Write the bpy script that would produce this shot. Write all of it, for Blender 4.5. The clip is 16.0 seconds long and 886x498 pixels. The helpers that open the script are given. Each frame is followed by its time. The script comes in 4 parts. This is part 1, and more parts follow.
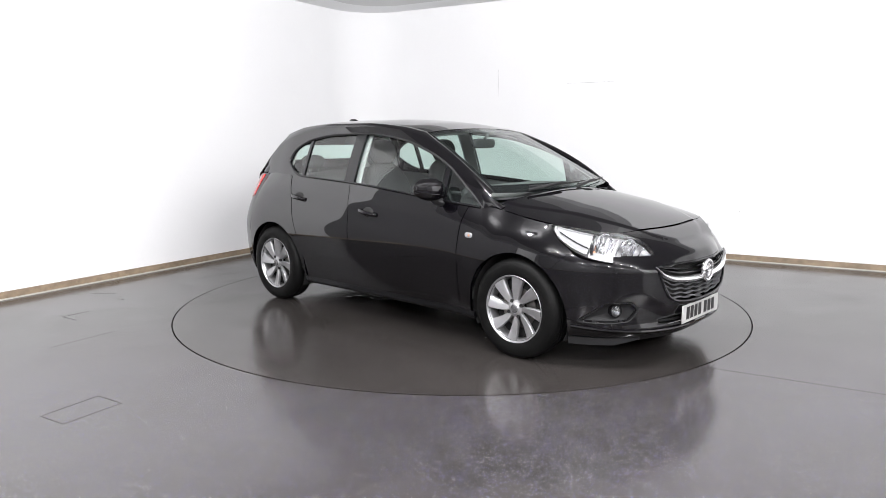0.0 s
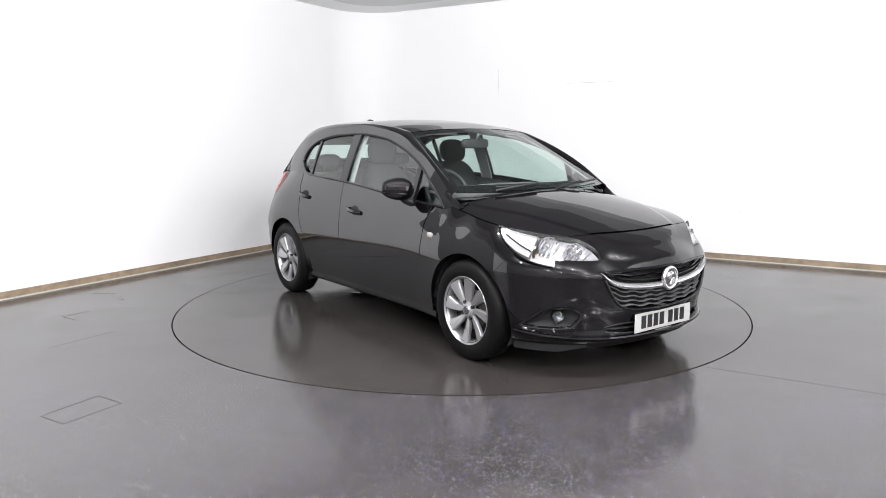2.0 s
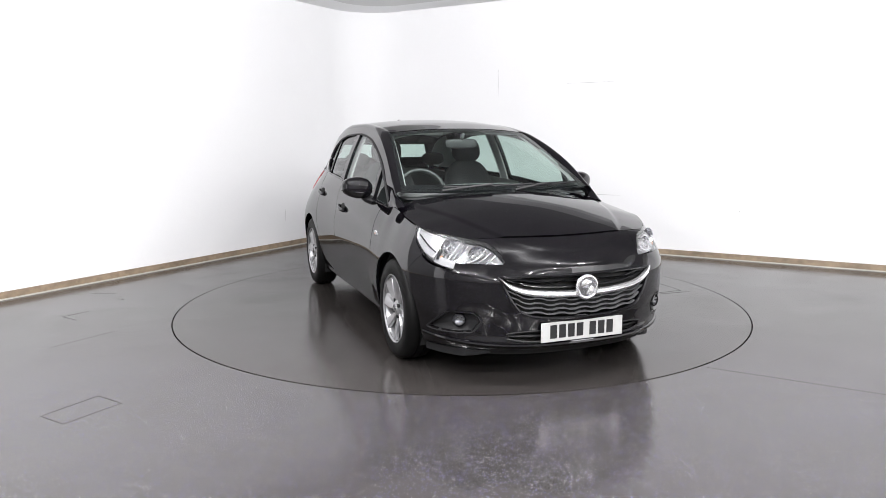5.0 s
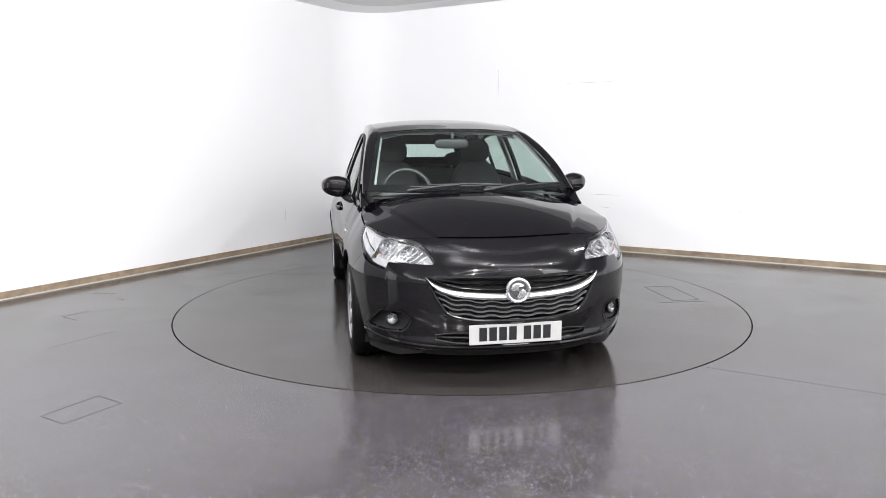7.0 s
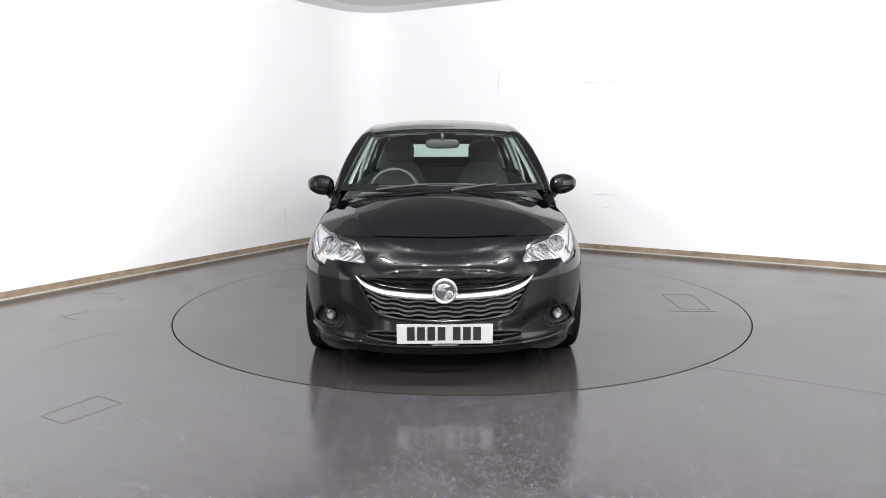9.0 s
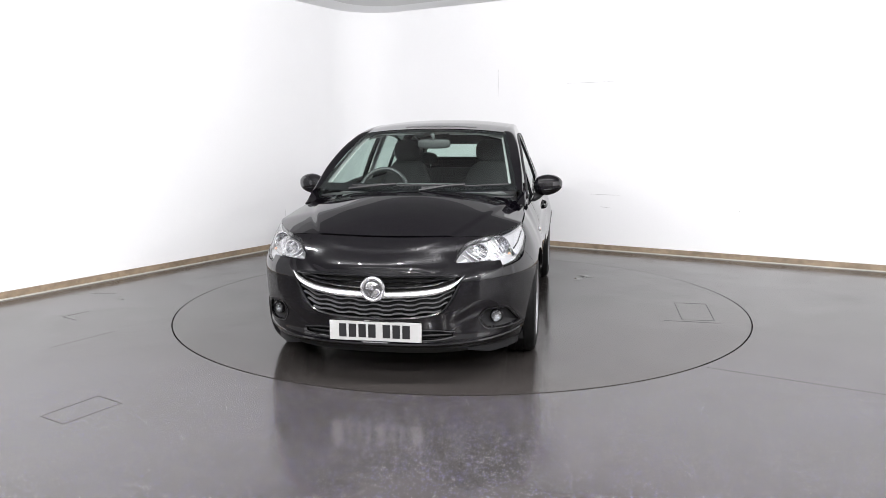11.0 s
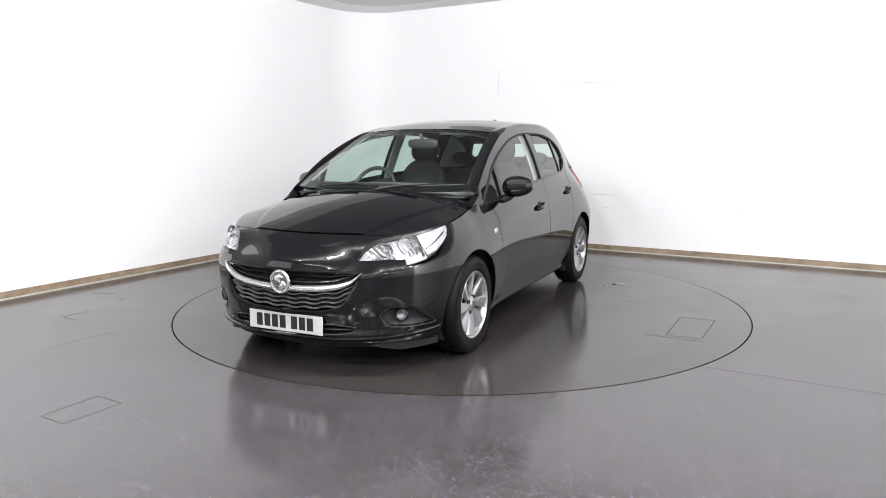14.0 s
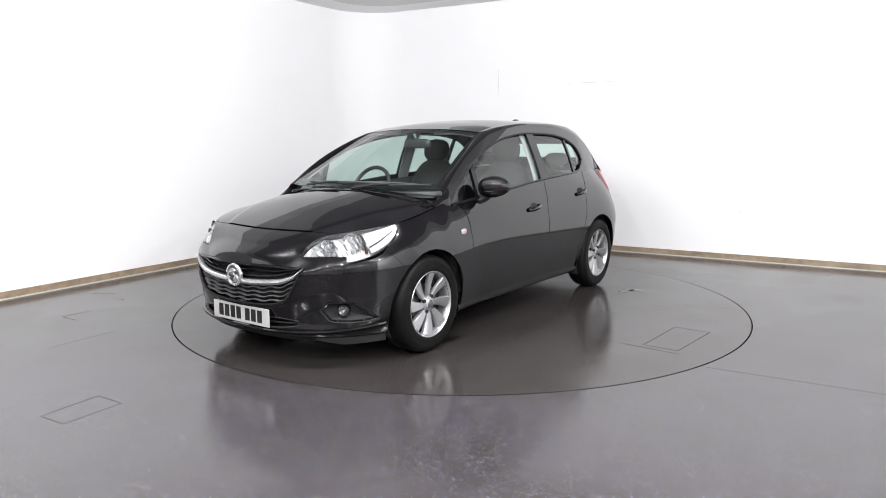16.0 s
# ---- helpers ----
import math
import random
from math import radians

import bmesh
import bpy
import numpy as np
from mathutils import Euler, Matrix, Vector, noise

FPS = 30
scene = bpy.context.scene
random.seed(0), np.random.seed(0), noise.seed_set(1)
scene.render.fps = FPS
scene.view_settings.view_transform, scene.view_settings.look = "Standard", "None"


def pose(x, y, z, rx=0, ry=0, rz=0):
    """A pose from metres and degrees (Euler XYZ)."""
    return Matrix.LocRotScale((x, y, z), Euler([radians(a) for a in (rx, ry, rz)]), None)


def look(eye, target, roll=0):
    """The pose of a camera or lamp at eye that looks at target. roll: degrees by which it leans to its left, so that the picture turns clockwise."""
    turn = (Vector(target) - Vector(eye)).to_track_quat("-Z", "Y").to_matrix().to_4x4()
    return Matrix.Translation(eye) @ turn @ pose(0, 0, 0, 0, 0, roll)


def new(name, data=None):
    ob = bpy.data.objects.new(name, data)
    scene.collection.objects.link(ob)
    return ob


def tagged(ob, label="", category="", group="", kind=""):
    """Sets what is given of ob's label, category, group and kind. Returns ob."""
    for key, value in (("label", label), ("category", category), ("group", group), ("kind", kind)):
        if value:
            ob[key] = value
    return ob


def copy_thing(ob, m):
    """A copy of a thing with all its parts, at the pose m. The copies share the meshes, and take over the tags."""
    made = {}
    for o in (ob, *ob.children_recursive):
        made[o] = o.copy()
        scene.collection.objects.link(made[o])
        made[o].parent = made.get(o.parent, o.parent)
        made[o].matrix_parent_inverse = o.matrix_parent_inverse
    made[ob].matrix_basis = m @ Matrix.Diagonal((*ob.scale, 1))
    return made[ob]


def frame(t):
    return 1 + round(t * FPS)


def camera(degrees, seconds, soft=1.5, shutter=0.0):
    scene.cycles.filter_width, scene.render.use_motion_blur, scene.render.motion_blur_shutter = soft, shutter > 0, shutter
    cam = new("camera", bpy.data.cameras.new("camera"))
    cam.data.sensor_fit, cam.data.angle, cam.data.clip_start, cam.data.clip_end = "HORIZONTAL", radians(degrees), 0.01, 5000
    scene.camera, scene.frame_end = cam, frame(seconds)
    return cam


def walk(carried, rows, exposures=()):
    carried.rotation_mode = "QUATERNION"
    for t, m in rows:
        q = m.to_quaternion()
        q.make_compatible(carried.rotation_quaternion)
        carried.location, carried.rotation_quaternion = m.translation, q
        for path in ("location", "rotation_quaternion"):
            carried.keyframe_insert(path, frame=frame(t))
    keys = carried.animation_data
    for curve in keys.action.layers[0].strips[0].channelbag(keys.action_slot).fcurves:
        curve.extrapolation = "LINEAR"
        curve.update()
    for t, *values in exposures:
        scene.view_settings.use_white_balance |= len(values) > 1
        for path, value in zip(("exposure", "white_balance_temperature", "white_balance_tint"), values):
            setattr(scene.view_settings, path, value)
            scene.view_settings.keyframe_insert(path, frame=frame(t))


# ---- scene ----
from math import sin, cos, pi, sqrt

# ---------------------------------------------------------------- camera
cam = camera(63.09, 16.0, soft=0.6)
EYE = (0.0, -5.9135, 1.3491)
YAW, TILT, ROLL = radians(1.3169), radians(-8.7811), -0.2521
AIM = (EYE[0] - sin(YAW) * cos(TILT), EYE[1] + cos(YAW) * cos(TILT), EYE[2] + sin(TILT))
walk(cam, [(0.0, look(EYE, AIM, ROLL)), (16.0, look(EYE, AIM, ROLL))])

# turn of the platform: the car faces the camera near 9 s
CAR_X, CAR_Y = 0.0538, -0.1445


def heading(t):
    return -90.0 - (-1.7564 + 5.2167 * (t - 9.0) + 0.0020 * (t - 9.0) ** 2)


# ---------------------------------------------------------------- world, light
world = bpy.data.worlds.new("world")
scene.world = world
world.use_nodes = True
world.node_tree.nodes["Background"].inputs[0].default_value = (0.9, 0.95, 1.0, 1)
world.node_tree.nodes["Background"].inputs[1].default_value = 0.02
scene.view_settings.exposure = 0.0
LAMP_WATTS = 112.0


# ---------------------------------------------------------------- materials
def material(name, colour, rough=0.5, metal=0.0, grain=0.0, grain_scale=40.0, spread=0.0, spread_scale=1.5,
             bump=0.0, coat=0.0, emit=0.0, spec=0.5, rough_spread=0.0):
    """A principled surface with colour variation at two scales, varied gloss and fine relief."""
    m = bpy.data.materials.new(name)
    m.use_nodes = True
    nt = m.node_tree
    b = nt.nodes["Principled BSDF"]
    b.inputs["Base Color"].default_value = (*colour, 1)
    b.inputs["Roughness"].default_value = rough
    b.inputs["Metallic"].default_value = metal
    b.inputs["Coat Weight"].default_value = coat
    b.inputs["Coat IOR"].default_value = 1.74
    b.inputs["Coat Roughness"].default_value = 0.008
    b.inputs["Specular IOR Level"].default_value = spec
    if emit:
        b.inputs["Emission Color"].default_value = (*colour, 1)
        b.inputs["Emission Strength"].default_value = emit
    tc = nt.nodes.new("ShaderNodeTexCoord")
    if grain or spread:
        n1 = nt.nodes.new("ShaderNodeTexNoise")
        n1.inputs["Scale"].default_value = grain_scale
        n1.inputs["Detail"].default_value = 6
        n2 = nt.nodes.new("ShaderNodeTexNoise")
        n2.inputs["Scale"].default_value = spread_scale
        n2.inputs["Detail"].default_value = 7
        n2.inputs["Distortion"].default_value = 0.6
        for n in (n1, n2):
            nt.links.new(tc.outputs["Object"], n.inputs["Vector"])
        a = nt.nodes.new("ShaderNodeMath")
        a.operation = "MULTIPLY_ADD"
        a.inputs[1].default_value, a.inputs[2].default_value = 2 * grain, 1 - grain - spread
        nt.links.new(n1.outputs["Fac"], a.inputs[0])
        c = nt.nodes.new("ShaderNodeMath")
        c.operation = "MULTIPLY_ADD"
        c.inputs[1].default_value = 2 * spread
        nt.links.new(n2.outputs["Fac"], c.inputs[0])
        nt.links.new(a.outputs[0], c.inputs[2])
        v = nt.nodes.new("ShaderNodeVectorMath")
        v.operation = "SCALE"
        v.inputs[0].default_value = colour
        nt.links.new(c.outputs[0], v.inputs["Scale"])
        nt.links.new(v.outputs[0], b.inputs["Base Color"])
        if rough_spread:
            r = nt.nodes.new("ShaderNodeMath")
            r.operation = "MULTIPLY_ADD"
            r.inputs[1].default_value, r.inputs[2].default_value = 2 * rough_spread, rough - rough_spread
            nt.links.new(n2.outputs["Fac"], r.inputs[0])
            nt.links.new(r.outputs[0], b.inputs["Roughness"])
        if bump:
            k = nt.nodes.new("ShaderNodeBump")
            k.inputs["Strength"].default_value = bump
            k.inputs["Distance"].default_value = 0.002
            nt.links.new(n1.outputs["Fac"], k.inputs["Height"])
            nt.links.new(k.outputs[0], b.inputs["Normal"])
    return m


def glass(name, tint, rough=0.0):
    """Thin tinted pane: clear transmission with a mirror sheen."""
    m = bpy.data.materials.new(name)
    m.use_nodes = True
    nt = m.node_tree
    nt.nodes.remove(nt.nodes["Principled BSDF"])
    out = nt.nodes["Material Output"]
    tr = nt.nodes.new("ShaderNodeBsdfTransparent")
    tr.inputs[0].default_value = (*tint, 1)
    gl = nt.nodes.new("ShaderNodeBsdfGlossy")
    gl.inputs["Roughness"].default_value = rough
    mix = nt.nodes.new("ShaderNodeMixShader")
    lw = nt.nodes.new("ShaderNodeLayerWeight")
    lw.inputs[0].default_value = 0.5
    p5 = nt.nodes.new("ShaderNodeMath")
    p5.operation = "POWER"
    p5.inputs[1].default_value = 5.0
    nt.links.new(lw.outputs["Facing"], p5.inputs[0])
    fr = nt.nodes.new("ShaderNodeMath")
    fr.operation = "MULTIPLY_ADD"
    fr.inputs[1].default_value, fr.inputs[2].default_value = 0.89, 0.11
    nt.links.new(p5.outputs[0], fr.inputs[0])
    nt.links.new(fr.outputs[0], mix.inputs[0])
    nt.links.new(tr.outputs[0], mix.inputs[1])
    nt.links.new(gl.outputs[0], mix.inputs[2])
    nt.links.new(mix.outputs[0], out.inputs[0])
    return m


def floor_material(name, colour, flakes):
    """Dark poured resin floor with fine light and blue flakes, scuffs and an uneven gloss."""
    m = material(name, colour, 0.17, 0, grain=0.15, grain_scale=220, spread=0.25, spread_scale=1.7, bump=0.0, rough_spread=0.12)
    nt = m.node_tree
    b = nt.nodes["Principled BSDF"]
    tc = nt.nodes.new("ShaderNodeTexCoord")
    base = b.inputs["Base Color"].links[0].from_socket
    if flakes:
        vor = nt.nodes.new("ShaderNodeTexVoronoi")
        vor.inputs["Scale"].default_value = 215.0
        nt.links.new(tc.outputs["Object"], vor.inputs["Vector"])
        lt = nt.nodes.new("ShaderNodeMath")
        lt.operation = "LESS_THAN"
        lt.inputs[1].default_value = 0.31
        nt.links.new(vor.outputs["Distance"], lt.inputs[0])
        sep = nt.nodes.new("ShaderNodeSeparateColor")
        nt.links.new(vor.outputs["Color"], sep.inputs[0])
        gt = nt.nodes.new("ShaderNodeMath")
        gt.operation = "GREATER_THAN"
        gt.inputs[1].default_value = flakes
        nt.links.new(sep.outputs[0], gt.inputs[0])
        both = nt.nodes.new("ShaderNodeMath")
        both.operation = "MULTIPLY"
        nt.links.new(lt.outputs[0], both.inputs[0])
        nt.links.new(gt.outputs[0], both.inputs[1])
        ramp = nt.nodes.new("ShaderNodeValToRGB")
        ramp.color_ramp.elements[0].color = (0.23, 0.22, 0.60, 1)
        ramp.color_ramp.elements[1].color = (0.78, 0.78, 0.78, 1)
        ramp.color_ramp.elements[0].position, ramp.color_ramp.elements[1].position = 0.5, 0.7
        nt.links.new(sep.outputs[1], ramp.inputs[0])
        mix = nt.nodes.new("ShaderNodeMix")
        mix.data_type = "RGBA"
        # the flakes fade out along y, full at -2.6 and gone at -0.9
        axis = nt.nodes.new("ShaderNodeSeparateXYZ")
        nt.links.new(tc.outputs["Object"], axis.inputs[0])
        flake_fade = nt.nodes.new("ShaderNodeMapRange")
        flake_fade.inputs["From Min"].default_value, flake_fade.inputs["From Max"].default_value = -0.9, -2.6
        nt.links.new(axis.outputs[1], flake_fade.inputs["Value"])
        kept = nt.nodes.new("ShaderNodeMath")
        kept.operation = "MULTIPLY"
        nt.links.new(both.outputs[0], kept.inputs[0])
        nt.links.new(flake_fade.outputs[0], kept.inputs[1])
        nt.links.new(kept.outputs[0], mix.inputs["Factor"])
        nt.links.new(base, mix.inputs["A"])
        nt.links.new(ramp.outputs[0], mix.inputs["B"])
        nt.links.new(mix.outputs["Result"], b.inputs["Base Color"])
    rip = nt.nodes.new("ShaderNodeTexNoise")
    rip.inputs["Scale"].default_value = 3.5
    rip.inputs["Detail"].default_value = 5
    nt.links.new(tc.outputs["Object"], rip.inputs["Vector"])
    k = nt.nodes.new("ShaderNodeBump")
    k.inputs["Strength"].default_value = 0.25
    k.inputs["Distance"].default_value = 0.006
    nt.links.new(rip.outputs["Fac"], k.inputs["Height"])
    nt.links.new(k.outputs[0], b.inputs["Normal"])
    return m


FLOOR = floor_material("flecked_resin", (0.042, 0.0385, 0.038), 0.835)
DISC = floor_material("plain_resin", (0.032, 0.0285, 0.027), 0.993)
WALL = material("white_wall", (0.85, 0.853, 0.86), 0.7, spec=0.15, grain=0.015, grain_scale=60, spread=0.035, spread_scale=0.7, bump=0.05)
CEILING = material("ceiling_white", (0.66, 0.66, 0.66), 0.6, grain=0.02, spread=0.03)
WOOD = material("worn_timber", (0.27, 0.205, 0.14), 0.55, grain=0.6, grain_scale=14, spread=0.5, spread_scale=2.6, bump=0.3)
PALE = material("pale_paint", (0.5, 0.48, 0.44), 0.5, grain=0.1, grain_scale=12, spread=0.2, spread_scale=3)
JOINT = material("dark_joint", (0.012, 0.012, 0.012), 0.7, grain=0.2)
GLOW = material("lamp_lens", (1.0, 0.97, 0.95), 0.4, emit=220.0)
TRIM_WHITE = material("lamp_ring", (0.8, 0.8, 0.8), 0.35, grain=0.02)
DARK_WALL = material("dark_drape", (0.20, 0.20, 0.205), 0.85, grain=0.2, grain_scale=120, spread=0.2, spread_scale=0.8, bump=0.3)
DARK_CEILING = material("dark_ceiling", (0.32, 0.32, 0.325), 0.8, grain=0.15, grain_scale=30, spread=0.1)
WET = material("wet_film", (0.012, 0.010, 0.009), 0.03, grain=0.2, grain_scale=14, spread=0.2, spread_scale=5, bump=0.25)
SCUFF = material("scuff_grey", (0.55, 0.55, 0.55), 0.6, grain=0.1)

# ---------------------------------------------------------------- mesh helpers
def link(name, bm, mat, parent=None, label="", smooth=True):
    for e in bm.edges:
        if len(e.link_faces) == 2 and e.calc_face_angle(0.0) > 0.7:
            e.smooth = False
    me = bpy.data.meshes.new(name)
    bm.to_mesh(me)
    bm.free()
    me.materials.append(mat)
    if smooth:
        for p in me.polygons:
            p.use_smooth = True
    ob = new(name, me)
    ob.parent = parent
    if label:
        tagged(ob, label)
    return ob


def part(name, bm, mat, parent, label="", smooth=True):
    return link(name, bm, mat, parent, label, smooth)


def box_bm(x0, x1, y0, y1, z0, z1, bevel=0.0, seg=2):
    bm = bmesh.new()
    bmesh.ops.create_cube(bm, size=1)
    for v in bm.verts:
        v.co = Vector(((x0 + x1) / 2 + v.co.x * (x1 - x0), (y0 + y1) / 2 + v.co.y * (y1 - y0), (z0 + z1) / 2 + v.co.z * (z1 - z0)))
    if bevel:
        bmesh.ops.bevel(bm, geom=bm.edges[:], offset=bevel, segments=seg, affect="EDGES", profile=0.5)
    return bm


def sheet_bm(rows, close=False):
    """Quads over rows of points (all rows of one length)."""
    bm = bmesh.new()
    g = [[bm.verts.new(p) for p in r] for r in rows]
    for a, b in zip(g, g[1:]):
        n = len(a)
        for j in range(n if close else n - 1):
            q = (a[j], a[(j + 1) % n], b[(j + 1) % n], b[j])
            if len({(round(v.co.x, 6), round(v.co.y, 6), round(v.co.z, 6)) for v in q}) > 2:
                bm.faces.new(q)
    return bm


def extrude_ring(outline, z0, z1, inward):
    """A wall: an open plan line given thickness to its outer side, from z0 to z1."""
    n = len(outline)
    inner, outer = outline, []
    for i, p in enumerate(outline):
        a, b = outline[max(i - 1, 0)], outline[min(i + 1, n - 1)]
        d = (Vector(b) - Vector(a)).normalized()
        outer.append((p[0] + d.y * inward, p[1] - d.x * inward))
    rings = [[(x, y, z0) for x, y in inner], [(x, y, z1) for x, y in inner], [(x, y, z1) for x, y in outer], [(x, y, z0) for x, y in outer]]
    rings.append(rings[0])
    b2 = sheet_bm(rings)
    bmesh.ops.remove_doubles(b2, verts=b2.verts[:], dist=1e-5)
    bmesh.ops.holes_fill(b2, edges=b2.edges[:], sides=8)
    bmesh.ops.recalc_face_normals(b2, faces=b2.faces[:])
    return b2


# ---------------------------------------------------------------- the room
# corner of the two seen walls, and the directions that run from it along them
CORNER = Vector((-1.36, 4.50))
ALONG_A = Vector((0.870, -0.493)).normalized()
ALONG_B = Vector((-ALONG_A.y, ALONG_A.x)) * -1.0
LEN_A, LEN_B, BEND, HIGH = 10.6, 11.6, 0.65, 3.03


def room(a, b):
    p = CORNER + ALONG_A * a + ALONG_B * b
    return (p.x, p.y)


def rounded(inset, r, n=10):
    """Plan outline of the room, pulled in by inset, with rounded corners."""
    pts = []
    lo, ha, hb = inset, LEN_A - inset, LEN_B - inset
    for (ca, cb, t0) in ((lo + r, lo + r, 180), (ha - r, lo + r, 270), (ha - r, hb - r, 0), (lo + r, hb - r, 90)):
        for i in range(n + 1):
            t = radians(t0 + 90 * i / n)
            pts.append(room(ca + r * cos(t), cb + r * sin(t)))
    return pts


def fan_bm(pts, z):
    bm = bmesh.new()
    bm.faces.new([bm.verts.new((x, y, z)) for x, y in pts])
    return bm


RADIUS = 2.2596
OUT = rounded(0.0, BEND)


def wall_line(ring, k):
    """One wall's share of the room's outline: a bent corner and half of both straight runs beside it."""
    arc = [Vector(ring[k * 11 + i]) for i in range(11)]
    before, after = Vector(ring[(k * 11 - 1) % 44]), Vector(ring[(k * 11 + 11) % 44])
    a, b = arc[0].lerp(before, (0.475, 0.28, 0.5, 0.5)[k]), arc[-1].lerp(after, (0.72, 0.5, 0.5, 0.525)[k])
    pts = [a, arc[0].lerp(a, 0.004)] + arc + [arc[-1].lerp(b, 0.004), b]
    return [(p.x, p.y) for p in reversed(pts)]


def build_room():
    names = ("wall_north", "wall_east", "wall_south", "wall_west")
    labels = ("plain white studio wall with a soft rounded corner and scuffs", "plain white studio wall beside the turntable",
              "plain dark drape wall facing the parked car", "plain dark drape wall behind the turntable")
    for k, (nm, lb) in enumerate(zip(names, labels)):
        line = wall_line(OUT, k)
        w = link(nm, extrude_ring(line, -0.05, HIGH + 0.25, 0.15), WALL if k < 2 else DARK_WALL)
        tagged(w, lb, "wall", kind="structure")
        # timber skirting with a pale lower edge

        def strip(off, z0, z1, mat, name, label, thick):
            inner = rounded(off + thick, max(BEND - off - thick, 0.1))
            ln = wall_line(inner, k)
            s = link(name, extrude_ring(ln, z0, z1, thick - 0.002), mat, smooth=False)
            tagged(s, label, "skirting", kind="structure")

        strip(0.0, 0.011, 0.065, WOOD, "baseboard", "worn brown timber skirting board along the white wall", 0.03)
        strip(0.0, 0.0, 0.011, PALE, "trim", "pale grubby sealing strip below the skirting board", 0.045)

    # white panel wall beyond the dark opening
    line = [room(0.04, 11.3), room(0.04, 8.9)]
    w = link("wall_west", extrude_ring(line, 0.0, HIGH - 0.02, 0.03), WALL, smooth=False)
    tagged(w, "plain white panel beside the dark drape", "wall", kind="structure")

    # floor: a sheet with a round opening for the platform
    m = 144
    rows = [[], []]
    for i in range(m + 1):
        t = 2 * pi * i / m
        d = Vector((cos(t), sin(t)))
        best = 1e9
        for p, q in zip(OUT, OUT[1:] + OUT[:1]):
            e = Vector(q) - Vector(p)
            den = d.x * e.y - d.y * e.x
            if abs(den) > 1e-9:
                u = (p[0] * e.y - p[1] * e.x) / den
                w = (p[0] * d.y - p[1] * d.x) / den
                if u > 0 and -1e-6 <= w <= 1 + 1e-6:
                    best = min(best, u)
        rows[0].append((d.x * (RADIUS + 0.005), d.y * (RADIUS + 0.005), 0.0))
        rows[1].append((d.x * (best + 0.1), d.y * (best + 0.1), 0.0))
    lip = [(x, y, -0.06) for x, y, z in rows[0]]
    f = link("floor", sheet_bm([lip] + rows), FLOOR, smooth=False)
    tagged(f, "dark grey flecked resin floor, glossy and scuffed", "floor", kind="structure")
    pit = link("trim", fan_bm([(2.4 * cos(2 * pi * i / 64), 2.4 * sin(2 * pi * i / 64)) for i in range(64)], -0.06), JOINT, smooth=False)
    tagged(pit, "black gap round the edge of the turntable", "gap", kind="structure")

    # ceiling: a border strip round the walls and a slightly lower field inside it
    border = rounded(0.0, BEND)
    inner = rounded(0.42, 0.55)
    c = link("ceiling", sheet_bm([[(x, y, HIGH) for x, y in border + border[:1]], [(x, y, HIGH) for x, y in inner + inner[:1]],
                                  [(x, y, HIGH + 0.05) for x, y in inner + inner[:1]]]), WALL, smooth=False)
    tagged(c, "white ceiling border along the top of the walls", "ceiling", kind="structure")
    field = rounded(0.446, 0.54)
    c2 = link("ceiling", sheet_bm([[(x, y, HIGH + 0.05) for x, y in field + field[:1]], [(x, y, HIGH - 0.012) for x, y in field + field[:1]]]), CEILING, smooth=False)
    bm = bmesh.new()
    bm.from_mesh(c2.data)
    bm.faces.new([bm.verts.new((x, y, HIGH - 0.012)) for x, y in field])
    bm.to_mesh(c2.data)
    bm.free()
    tagged(c2, "pale grey suspended ceiling field with recessed lamps", "ceiling", kind="structure")
    c3 = link("ceiling", fan_bm(rounded(1.05, 0.5), HIGH - 0.018), DARK_CEILING, smooth=False)
    tagged(c3, "dark grey middle of the ceiling above the turntable", "ceiling", kind="structure")
    top = link("ceiling", fan_bm(rounded(-0.05, BEND), HIGH + 0.06), JOINT, smooth=False)
    tagged(top, "dark void above the suspended ceiling", "ceiling", kind="structure")


def disc_bm(r, z, n=32, thick=0.0):
    return sheet_bm([[(max(q, 1e-4) * cos(2 * pi * i / n), max(q, 1e-4) * sin(2 * pi * i / n), z + h) for i in range(n)] for q, h in
                     (((0, 0), (r, 0)) if not thick else ((r * 0.86, thick * 0.3), (r * 0.9, 0), (r, 0), (r, thick)))], close=True)


